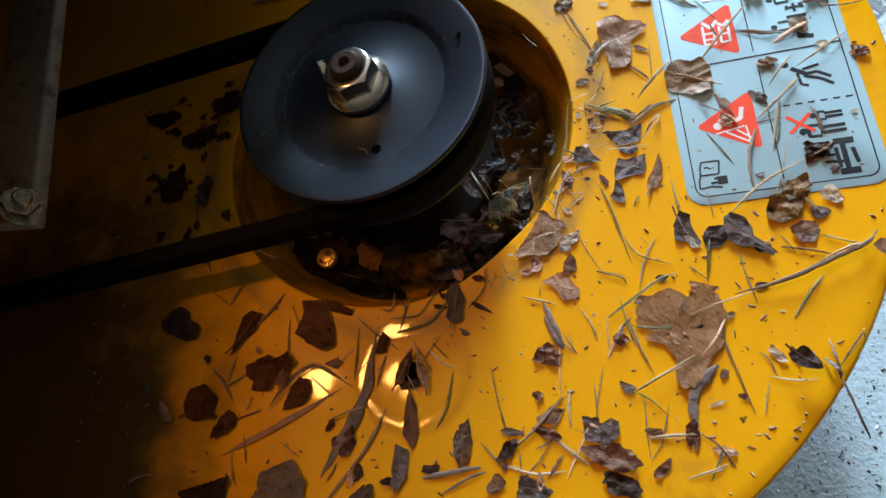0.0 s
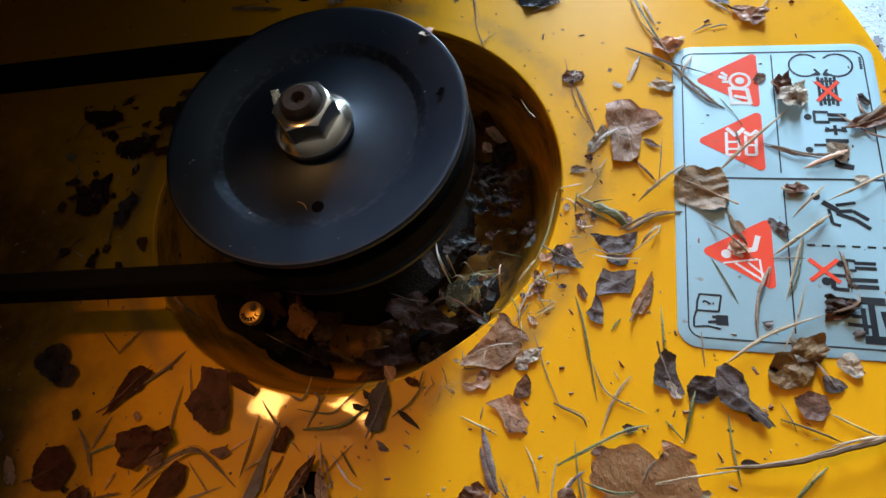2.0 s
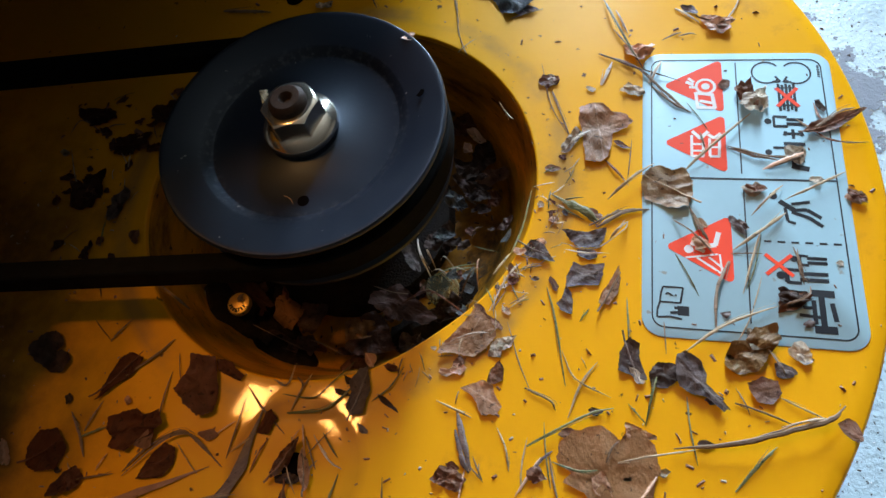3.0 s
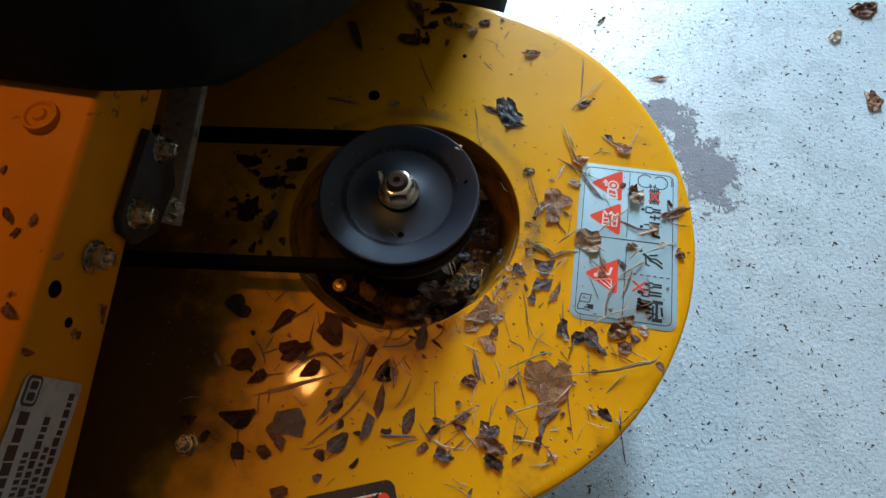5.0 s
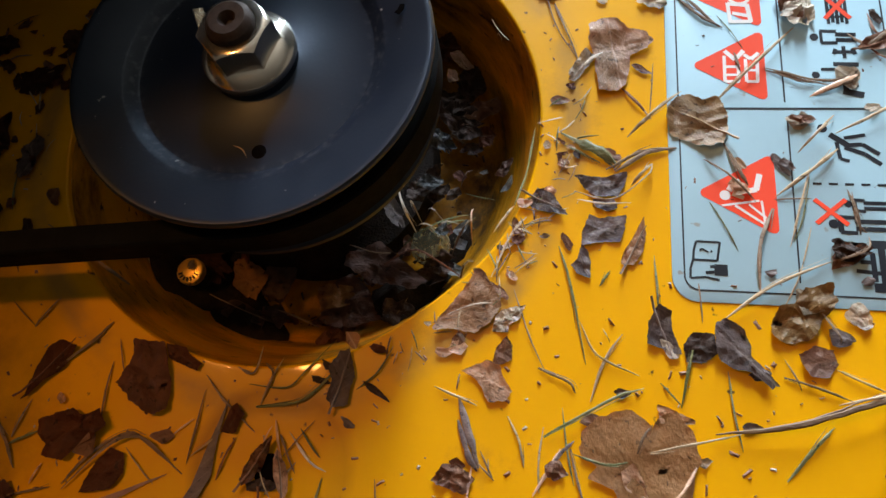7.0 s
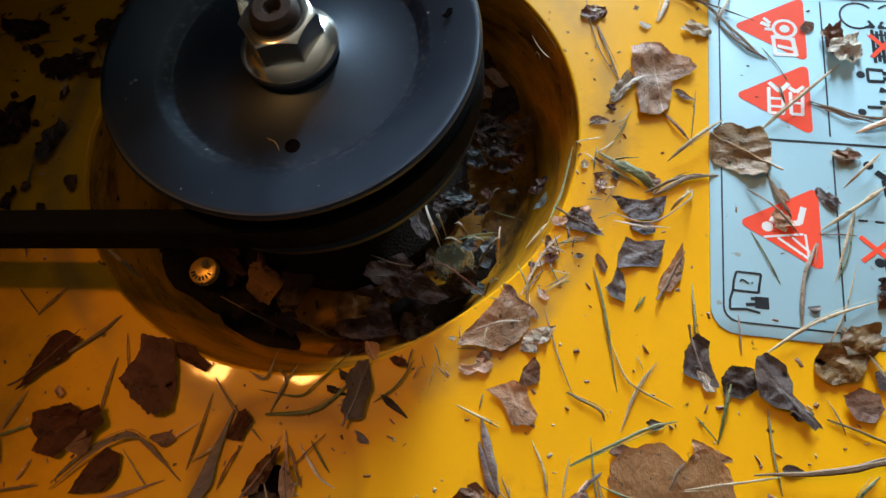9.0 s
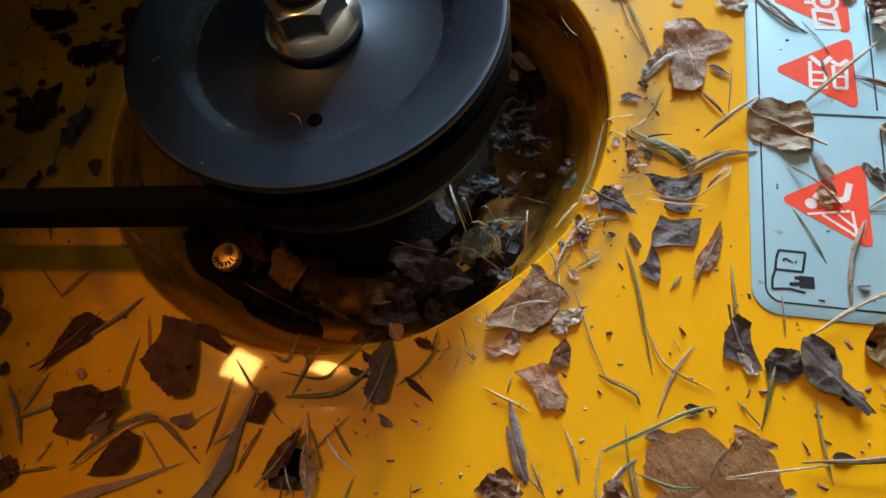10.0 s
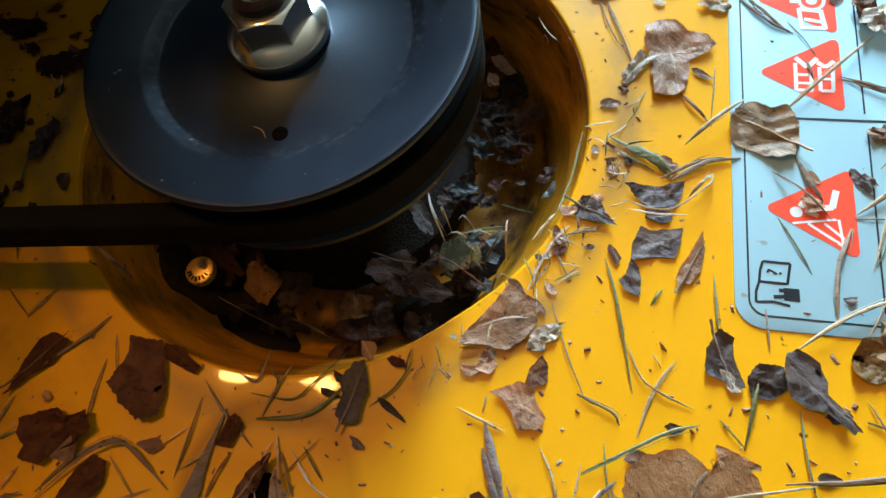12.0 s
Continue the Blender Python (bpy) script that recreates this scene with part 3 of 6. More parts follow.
ink("distance_symbol", [(11.4, 29.4, 1.4), (13.4, 31.8, 18.6, 31.6, 1.2), (13.4, 27.0, 18.6, 27.0, 1.2), (13.6, 27.0, 13.6, 31.8, 1.0), (18.2, 30.4, 24.6, 30.2, 1.5), (18.2, 28.2, 24.6, 28.0, 1.5),
                        (17.6, 23.4, 23.0, 23.4, 1.2), (17.6, 24.6, 17.0, 22.6, 1.2), (23.0, 24.6, 23.6, 22.4, 1.4), (20.2, 25.6, 20.2, 21.0, 1.2),
                        (10.6, 14.4, 1.3), (12.4, 16.6, 17.4, 16.6, 1.1), (12.4, 12.4, 17.4, 12.4, 1.1), (16.4, 18.6, 24.2, 18.4, 1.6), (19.0, 17.6, 19.4, 8.2, 1.6), (22.6, 17.6, 22.6, 10.0, 1.4), (18.4, 8.2, 24.6, 6.8, 2.2)], INK)
ink("falling_symbol", [(10.6, -5.6, 1.5), (12.6, -7.8, 17.4, -11.4, 2.0), (16.8, -9.0, 23.2, -7.8, 1.2), (17.0, -11.6, 22.0, -11.2, 1.4), (22.0, -11.2, 26.6, -14.6, 1.4), (16.6, -12.4, 22.4, -14.6, 1.4), (22.4, -14.6, 26.8, -18.2, 1.4),
                       (14.4, -10.6, 15.0, -16.4, 1.2), (15.0, -16.4, 17.6, -17.2, 1.1)], INK)
ink("bystander_symbol", [(15.6, -31.8, 1.2), (17.0, -30.4, 20.4, -30.6, 1.0), (17.0, -34.0, 20.4, -34.2, 1.0), (17.4, -30.6, 17.4, -34.0, 1.4), (20.0, -31.4, 26.6, -31.4, 1.2), (20.0, -33.2, 26.6, -33.2, 1.2),
                         (10.8, -38.6, 1.5), (12.6, -36.2, 17.4, -36.4, 1.2), (12.6, -41.2, 17.4, -41.4, 1.2), (12.8, -36.4, 12.8, -41.2, 1.6), (17.0, -37.6, 26.4, -37.6, 1.4), (17.0, -40.0, 26.4, -40.0, 1.4)], INK)
ink("mower_symbol", [(20.2, -44.9, 27.6, -45.0, 2.6), (20.0, -58.4, 27.2, -58.4, 2.8), (23.2, -45.6, 23.2, -57.8, 2.0), (20.6, -47.6, 20.6, -56.6, 1.5), (26.4, -48.4, 27.2, -55.2, 1.6), (15.6, -53.4, 22.8, -54.0, 1.2), (17.0, -50.6, 20.6, -50.6, 1.2)], INK)
ink("manual_symbol", [(-29.8, -45.9, -22.8, -46.0, 0.7), (-22.8, -46.0, -23.8, -52.0, 0.7), (-23.8, -52.0, -30.9, -51.9, 0.7), (-29.8, -45.9, -30.6, -48.6, 0.7), (-30.6, -48.6, -30.9, -51.9, 0.7), (-30.9, -51.9, -31.8, -54.8, 0.7),
                      (-31.8, -54.8, -31.9, -57.9, 0.7), (-31.9, -57.9, -27.4, -57.4, 0.7), (-27.4, -57.4, -23.4, -58.2, 0.7), (-27.4, -56.0, -24.0, -55.6, 1.0), (-24.8, -55.0, -20.9, -55.0, 3.6), (-26.0, -54.0, -23.0, -54.0, 1.0)], INK)
ink("print_bars", [(32.0, 58.0 - k * 0.9, 33.0, 58.0 - k * 0.9, 0.5) for k in range(7)], INK, joined=True)
curve = bpy.data.curves.new("question_mark", "FONT")
curve.body, curve.size, curve.align_x, curve.align_y, curve.extrude = "?", 5.6, "CENTER", "CENTER", 0.04
tmp = bpy.data.objects.new("question_mark", curve)
me = bpy.data.meshes.new_from_object(tmp)
bpy.data.objects.remove(tmp)
me.transform(LM @ pose(-26.8, -48.9, 0.06, 0, 0, 86))
me.materials.append(INK)
new("question_mark", me).parent = label

# second label at the deck's front edge, and the paper label on the rail
low = part("front_label", moved(prism(rounded(0.060, 0.046, 0.006), 0, 0.0003), pose(0.0105, -0.2165, DECK + 0.0001, 0, 0, 21)), INK, mower, "black label with a red field at the deck's front edge")
part("red_field", moved(prism(rounded(0.050, 0.034, 0.004), 0, 0.0002), pose(0.0115, -0.2175, DECK + 0.0005, 0, 0, 21)), RED, low)
part("white_line", moved(prism([(-0.02, 0), (0.02, 0), (0.02, 0.0012), (-0.02, 0.0012)], 0, 0.0002), pose(0.0060, -0.2022, DECK + 0.0008, 0, 0, 21)), PALE, low)

RL = pose(-0.1394, -0.2225, 0.3052, 0, 0, 0) @ Matrix(((0, 0, 1, 0), (1, 0, 0, 0), (0, 1, 0, 0), (0, 0, 0, 1))) @ pose(0, 0, 0, 0, 0, 7)
paper = part("paper_label", moved(prism(rounded(0.098, 0.046, 0.004), 0, 0.0004), RL), PAPER, rail, "worn grey paper label with barcode print")


def printed(name, bars):
    bm = bmesh.new()
    for x, y, w, h in bars:
        prism([(x, y), (x + w, y), (x + w, y + h), (x, y + h)], 0.0004, 0.0006, bm=bm)
    return part(name, moved(bm, RL), INK, paper)


part("maker_mark", moved(prism(rounded(0.0150, 0.0112, 0.0030), 0.0004, 0.0006), RL @ pose(0.0415, 0.0155, 0)), INK, paper, "black rounded frame of the maker's mark")
part("mark_field", moved(prism(rounded(0.0120, 0.0082, 0.0018), 0.0006, 0.0008), RL @ pose(0.0415, 0.0155, 0)), PAPER, paper)
part("emblem", moved(prism(rounded(0.0042, 0.0052, 0.0012), 0.0008, 0.0010), RL @ pose(0.0443, 0.0155, 0)), INK, paper)
part("emblem", moved(prism(rounded(0.0042, 0.0052, 0.0012), 0.0008, 0.0010), RL @ pose(0.0388, 0.0155, 0)), INK, paper)
rnd = random.Random(5)
for y, h, x, low, high in ((0.0112, 0.0072, 0.0315, 0.0045, 0.0075), (-0.0052, 0.0052, 0.0300, 0.0022, 0.0044), (-0.0190, 0.0050, 0.0430, 0.0024, 0.0046), (0.0018, 0.0042, 0.0125, 0.0014, 0.0026), (-0.0118, 0.0042, 0.0150, 0.0014, 0.0028)):
    bars = []
    while x > -0.040:
        w = rnd.uniform(low, high)
        x -= w
        bars.append((x, y + rnd.uniform(-0.0003, 0.0003), w, h * rnd.uniform(0.8, 1.0)))
        x -= rnd.uniform(0.0007, 0.0016)
    printed("print_row", bars)
for y, z, r in ((-0.135, 0.340, 0.0042), (-0.146, 0.320, 0.0026)):
    part("rail_hole", moved(lathe([(0, 0.0001), (r * 0.9, 0.0001), (r, 0.0006), (r * 1.08, 0.0001)], 24), pose(-0.1399, y, z) @ side), VOID, rail, "dark hole in the rail")
BOSS = (-0.1665, -0.0540)
part("washer_mark", lathe([(0, 0.3712), (0.003, 0.3716), (0.004, 0.3702), (0.0065, 0.3701), (0.0075, 0.3712), (0.009, 0.3708), (0.0098, 0.3690), (0.0098, 0.36)], 36, BOSS), RAIL, rail, "pressed round boss on the rail")

# ---- leaves, straw and grass ----


def dry(name, a, b, vein, rough=0.62):
    """A dry leaf or stalk: blotched, with a midrib and fine side veins along the object's own axis."""
    m = mat(name, a, b, rough, scale=150, bump=0.55, fine=600, rand=0.32, dirt=tuple(c * 0.55 for c in a), dirt_scale=70, dirt_edge=(0.52, 0.70), spots=tuple(c * 0.3 for c in a), spot_size=420, spot_cut=0.64, stretch=(0.85, 1.2, 1))
    n, l = m.node_tree.nodes, m.node_tree.links
    p = n["Principled BSDF"]
    old = p.inputs["Base Color"].links[0].from_socket
    sep = n.new("ShaderNodeSeparateXYZ")
    co = n.new("ShaderNodeTexCoord")
    l.new(co.outputs["Object"], sep.inputs[0])

    def math_node(op, x, y=0.0):
        k = n.new("ShaderNodeMath")
        k.operation = op
        for i, v in enumerate((x, y)):
            if isinstance(v, float):
                k.inputs[i].default_value = v
            else:
                l.new(v, k.inputs[i])
        return k.outputs[0]

    ay = math_node("ABSOLUTE", sep.outputs[1])
    mid = math_node("LESS_THAN", ay, 0.00028)
    slant = math_node("SUBTRACT", sep.outputs[0], ay)
    side_vein = math_node("LESS_THAN", math_node("PINGPONG", slant, 0.0020), 0.00022)
    fac = math_node("MULTIPLY", math_node("MAXIMUM", mid, math_node("MULTIPLY", side_vein, 0.4)), 0.38)
    k = n.new("ShaderNodeMix")
    k.data_type = "RGBA"
    l.new(fac, k.inputs["Factor"])
    l.new(old, k.inputs[6])
    k.inputs[7].default_value = (*vein, 1)
    l.new(k.outputs[2], p.inputs["Base Color"])
    relief = n.new("ShaderNodeBump")
    relief.inputs["Strength"].default_value, relief.inputs["Distance"].default_value = 0.35, 0.0006
    l.new(fac, relief.inputs["Height"])
    l.new(p.inputs["Normal"].links[0].from_socket, relief.inputs["Normal"])
    l.new(relief.outputs["Normal"], p.inputs["Normal"])
    return m


TAN = dry("leaf_tan", (0.74, 0.455, 0.29), (0.50, 0.275, 0.16), (0.80, 0.60, 0.44), 0.46)
BROWN = dry("leaf_brown", (0.32, 0.15, 0.085), (0.17, 0.078, 0.046), (0.34, 0.18, 0.10), 0.5)
DARK = dry("leaf_dark", (0.095, 0.050, 0.034), (0.050, 0.028, 0.021), (0.09, 0.06, 0.045))
GREY = dry("leaf_grey", (0.27, 0.205, 0.19), (0.13, 0.095, 0.09), (0.36, 0.29, 0.26), 0.48)
PALEL = dry("leaf_pale", (0.66, 0.55, 0.43), (0.48, 0.38, 0.28), (0.60, 0.52, 0.42))
RUST = dry("leaf_rust", (0.21, 0.064, 0.029), (0.115, 0.038, 0.019), (0.18, 0.075, 0.04))
COPPER = dry("leaf_copper", (0.50, 0.255, 0.105), (0.40, 0.195, 0.075), (0.46, 0.25, 0.11), 0.55)
OLIVE = dry("leaf_olive", (0.43, 0.255, 0.105), (0.22, 0.115, 0.045), (0.50, 0.33, 0.16), 0.42)
ROT = dry("leaf_rotten", (0.120, 0.042, 0.021), (0.060, 0.023, 0.013), (0.13, 0.052, 0.028), 0.62)
STRAW = dry("straw", (0.52, 0.38, 0.22), (0.36, 0.25, 0.14), (0.58, 0.46, 0.28), 0.5)
GREEN = dry("grass", (0.085, 0.125, 0.040), (0.24, 0.20, 0.085), (0.22, 0.24, 0.12), 0.5)
TWIG = dry("twig_bark", (0.27, 0.175, 0.105), (0.15, 0.095, 0.058), (0.18, 0.12, 0.08), 0.7)
SCRAP = dry("wet_scrap", (0.26, 0.275, 0.29), (0.10, 0.105, 0.11), (0.34, 0.34, 0.34), 0.24)
LOOK = {TAN: "dry tan", BROWN: "dry dark-brown", DARK: "blackened wet", GREY: "withered grey-brown", PALEL: "bleached crumpled", RUST: "rust-brown", COPPER: "flat copper-brown", ROT: "wet rotten red-brown", OLIVE: "curled olive-brown"}
LOOK[SCRAP] = "wet shiny grey"
WELL = 0.167
serial = [0]


def leaf(x, y, rot, length, wide, kind, material, crumple=0.25, curl=0.2, lift=0.0, base=DECK, tears=None):
    """A dead leaf or a torn piece of one, curled and crumpled, lying flat at x, y with its axis turned by rot.
    tears: the corners of a torn outline, as (bearing in degrees, reach in millimetres)."""
    serial[0] += 1
    rnd = random.Random(serial[0] * 7 + 1)
    n, rings = (84, (0.16, 0.32, 0.48, 0.62, 0.75, 0.86, 0.94, 1.0)) if length > 0.009 else (26, (0.4, 0.75, 1.0))
    ph = [rnd.uniform(0, 6.28) for _ in range(4)]
    oval = kind == "oval"
    cuts = [(rnd.uniform(0, 6.28), rnd.uniform(0.62, 0.98)) for _ in range(2 if oval else 5)]
    bites = [(rnd.uniform(0, 6.28), rnd.uniform(0.08, 0.28) if oval else rnd.uniform(0.12, 0.45), rnd.uniform(0.05, 0.13)) for _ in range(3 if oval else 4)]
    jag = 0.0
    edge = []
    for k in range(n):
        a = 2 * math.pi * k / n
        jag = 0.45 * jag + rnd.uniform(-0.06, 0.06) * (0.5 if oval else 1.0)
        s = 1 + jag
        if not oval:
            s += 0.16 + 0.12 * math.sin(2 * a + ph[0]) + 0.15 * math.sin(3 * a + ph[1]) + 0.08 * math.sin(5 * a + ph[2])
        for d, deep, w in bites:
            off = (a - d + math.pi) % (2 * math.pi) - math.pi
            s -= deep * max(0.0, 1 - abs(off) / w) ** 0.7
        for d, c in cuts:
            if math.cos(a - d) > 0.05:
                s = min(s, (c + 0.5 * jag) / math.cos(a - d))
        if oval:
            px, py = 0.5 * length * math.cos(a) * s, 0.5 * wide * math.sin(a) * abs(math.sin(a)) ** 0.35 * (1 - 0.3 * math.cos(a)) * s
        else:
            px, py = 0.5 * length * math.cos(a) * s, 0.5 * wide * math.sin(a) * s
        edge.append((px, py))
    if tears:
        corner = [(0.001 * r * math.cos(radians(a - rot)), 0.001 * r * math.sin(radians(a - rot))) for a, r in tears]
        run = [0.0]
        for (ax, ay), (bx, by) in zip(corner, corner[1:] + corner[:1]):
            run.append(run[-1] + math.hypot(bx - ax, by - ay))
        edge, i = [], 0
        for k in range(n):
            d = run[-1] * k / n
            while run[i + 1] < d:
                i += 1
            u = (d - run[i]) / (run[i + 1] - run[i])
            (ax, ay), (bx, by) = corner[i], corner[(i + 1) % len(corner)]
            jag = 0.5 * jag + rnd.uniform(-0.035, 0.035)
            edge.append(((ax + (bx - ax) * u) * (1 + jag), (ay + (by - ay) * u) * (1 + jag)))
    fold, tilt = rnd.uniform(0.1, 0.5) * curl, rnd.uniform(-0.25, 0.25) * curl
    seed = Vector((serial[0] * 1.7, serial[0] * 0.9, 0))

    def height(px, py, f):
        u, v = px / length, py / max(wide, 1e-4)
        h = curl * 0.55 * length * u * u + fold * wide * (abs(v) if oval else v * v) + tilt * px
        q = Vector((px, py, 0))
        h += crumple * 0.34 * wide * noise.noise(q / (0.34 * wide + 0.001) + seed)
        h += crumple * 0.30 * wide * (0.35 - abs(noise.noise(q / (0.26 * wide + 0.0012) + seed * 2)))
        h += crumple * 0.11 * wide * (0.3 - abs(noise.noise(q / (0.11 * wide + 0.0006) + seed * 3)))
        rim = max(0.0, f - 0.6) / 0.4
        return h + rim * rim * wide * (0.03 + 0.10 * crumple) * (0.1 + 1.3 * max(0.0, noise.noise(q / (0.9 * wide + 0.001) + seed * 4)))

    bm = bmesh.new()
    loops = [[bm.verts.new((px * f, py * f, height(px * f, py * f, f))) for px, py in edge] for f in rings]
    mid = bm.verts.new((0, 0, height(0, 0, 0)))
    for k in range(n):
        bm.faces.new((mid, loops[0][k], loops[0][(k + 1) % n]))
        for a, b in zip(loops, loops[1:]):
            bm.faces.new((a[k], b[k], b[(k + 1) % n], a[(k + 1) % n]))
    zs = sorted(v.co.z for v in bm.verts)
    low = zs[len(zs) // 12]
    bmesh.ops.solidify(bm, geom=bm.faces[:], thickness=0.00022)
    for v in bm.verts:
        v.co.z = max(v.co.z - low, -0.0002)
    stem = []
    if oval and length > 0.012:
        stem = [(u * length, 0.02 * wide * math.sin(7 * u), height(u * length, 0, abs(2 * u)) - low + 0.0003) for u in np.linspace(-0.62, 0.46, 12)]
    ob = link(bm, "fallen_leaf" if oval else "leaf_fragment", material, crease=16)
    ob.matrix_world = pose(x, y, base + 0.0006 + lift, 0, 0, rot)
    where = {DECK: "on the yellow deck", WELL: "down in the pulley well", 0.0: "on the concrete floor", 0.2452: "on the black pulley rim"}.get(base, "on the orange-yellow frame rail")
    what = "leaf lying" if oval else "torn piece of leaf"
    if stem:
        bm, loops = bmesh.new(), []
        for i, (px, py, pz) in enumerate(stem):
            r = 0.00042 * (1.0 - 0.06 * i)
            loops.append([bm.verts.new((px, py + r * math.cos(k * 1.2566), max(pz, 0.0) + r * math.sin(k * 1.2566))) for k in range(5)])
        for a, b in zip(loops, loops[1:]):
            for k in range(5):
                bm.faces.new((a[k], a[(k + 1) % 5], b[(k + 1) % 5], b[k]))
        part("midrib", bm, TWIG if material in (TAN, PALEL) else material, ob)
    return tagged(ob, f"{LOOK[material]} {what} {where}", "leaf", "leaf litter")


def blade(points, wide, material, lift=0.0008, flat=0.35, base=DECK):
    """A stalk, twig, grass blade or strip of leaf along a curve through the points, tapering to its ends."""
    serial[0] += 1
    rnd = random.Random(serial[0] * 11 + 3)
    p = [Vector((x, y, 0)) for x, y in points]
    p = [p[0] * 2 - p[1]] + p + [p[-1] * 2 - p[-2]]
    line = []
    for a, b, c, d in zip(p, p[1:], p[2:], p[3:]):
        for k in range(5):
            t = k / 5
            line.append(0.5 * (2 * b + (c - a) * t + (2 * a - 5 * b + 4 * c - d) * t * t + (3 * b - a - 3 * c + d) * t ** 3))
    line.append(p[-2])
    mid = sum(line, Vector()) / len(line)
    wide *= 0.54 if material is GREEN else 0.62
    bm, rings, m = bmesh.new(), [], len(line)
    for i, q in enumerate(line):
        t = i / (m - 1)
        d = (line[min(i + 1, m - 1)] - line[max(i - 1, 0)]).normalized()
        n = Vector((-d.y, d.x, 0))
        w = wide * 0.5 * (0.30 + 0.70 * min(1.0, 5.0 * t, 4.0 * (1 - t))) * rnd.uniform(0.78, 1.2)
        if flat < 0.2:
            w *= math.sin(math.pi * min(max(t * 0.92 + 0.04, 0), 1)) ** 0.7
        h = w * flat
        q = q - mid + n * wide * rnd.uniform(-0.08, 0.08)
        z = wide * 0.5 * flat + lift * (0.25 + 0.75 * math.sin(math.pi * t)) + wide * 0.12 * noise.noise(Vector((i * 0.5, serial[0], 9)))
        rings.append([bm.verts.new(q + n * w * cx + Vector((0, 0, z + h * cz))) for cx, cz in ((1, 0.1), (0.5, 0.9), (-0.5, 0.75), (-1, 0.0), (-0.45, -0.8), (0.45, -0.8))])
    for a, b in zip(rings, rings[1:]):
        for k in range(6):
            bm.faces.new((a[k], a[(k + 1) % 6], b[(k + 1) % 6], b[k]))
    bm.faces.new(rings[0][::-1]), bm.faces.new(rings[-1])
    if material in (STRAW, PALEL, TWIG, GREEN) and wide > 0.0006 and m > 5:
        # a split strand that has come away along part of the stalk
        a, b = sorted(rnd.sample(range(m), 2))
        b = min(max(b, a + 3), m - 1)
        side_of, strand = rnd.choice((-1, 1)), []
        for i in range(a, b + 1):
            t = (i - a) / max(b - a, 1)
            c = sum((v.co for v in rings[i]), Vector()) / 6
            d = (line[min(i + 1, m - 1)] - line[max(i - 1, 0)]).normalized()
            n = Vector((-d.y, d.x, 0))
            c += n * side_of * wide * (0.35 + 1.1 * t) + Vector((0, 0, wide * 0.2 * t))
            r = wide * 0.16 * (1.2 - t)
            strand.append([bm.verts.new(c + n * r), bm.verts.new(c + Vector((0, 0, r))), bm.verts.new(c - n * r)])
        for p0, p1 in zip(strand, strand[1:]):
            for k in range(3):
                bm.faces.new((p0[k], p0[(k + 1) % 3], p1[(k + 1) % 3], p1[k]))
    bmesh.ops.recalc_face_normals(bm, faces=bm.faces)
    name, what = {GREEN: ("grass_blade", "half-dry green grass blade"), STRAW: ("straw_stalk", "pale dry straw stalk"), PALEL: ("straw_stalk", "bleached dry straw stalk"), TWIG: ("twig", "thin brown twig"),
                  RUST: ("red_stalk", "thin rust-red stalk")}.get(material, ("leaf_strip", "narrow withered strip of leaf"))
    ob = link(bm, name, material, crease=25)
    ob.location = (mid.x, mid.y, base)
    where = "lying on the yellow deck" if base == DECK else "in the black pulley's dish" if base == 0.2398 else ("down in the pulley well" if base == WELL else "on the concrete floor")
    return tagged(ob, f"{what} {where}", name.split("_")[-1], "dry clippings")


leaf(0.1121, 0.0306, -80, 0.029, 0.019, "frag", TAN, crumple=0.2, curl=0.15, tears=[(4, 11.4), (17, 13.9), (37, 12.9), (66, 10.7), (84, 12.9), (109, 14.6), (129, 13.9), (151, 9.9), (198, 7), (238, 10.8), (254, 16.8), (278, 16.4), (288, 13.9), (311, 8.2), (340, 6)])
leaf(0.1019, 0.0258, 62, 0.0144, 0.0066, "frag", PALEL, crumple=0.5)
leaf(0.1218, 0.0231, -26, 0.0079, 0.003, "oval", BROWN)
leaf(0.1394, 0.0033, 150, 0.023, 0.020, "oval", OLIVE, crumple=0.24, curl=0.22, tears=[(18, 10), (54, 11.2), (78, 7.8), (109, 10.7), (140, 11.1), (174, 10.5), (215, 10.3), (246, 8.6), (284, 10.2), (310, 11.6), (343, 9.9)])
leaf(0.1096, -0.0212, 12, 0.019, 0.009, "frag", GREY, crumple=0.3, curl=0.25, tears=[(0, 6.5), (34, 9), (44, 6), (103, 2.8), (151, 6.2), (162, 9.9), (189, 6.5), (238, 5), (319, 6)])
leaf(0.1102, -0.0279, 5, 0.0085, 0.005, "frag", GREY, tears=[(31, 3.4), (157, 4.5), (202, 3.3), (292, 2.6), (342, 4.1)])
leaf(0.1125, -0.0104, -13, 0.0075, 0.0035, "frag", BROWN)
leaf(0.1096, -0.0367, 13, 0.016, 0.0096, "frag", GREY, crumple=0.2, curl=0.3, tears=[(1, 6.4), (34, 9), (111, 4.3), (132, 6.8), (188, 6.6), (222, 8.9), (276, 4), (324, 6.7)])
leaf(0.1195, -0.0419, 65, 0.017, 0.006, "oval", TAN, crumple=0.2, curl=0.3, tears=[(54, 5.9), (76, 10.1), (102, 3.2), (190, 2.8), (212, 4.2), (234, 7.7), (265, 6.3), (333, 2.7)])
leaf(0.0988, -0.0416, -61, 0.006, 0.0032, "frag", BROWN)
leaf(0.1036, -0.0483, -65, 0.011, 0.0054, "frag", GREY, tears=[(8, 2.4), (72, 4.5), (96, 6.3), (141, 2.3), (191, 3.7), (246, 4), (297, 5.3)])
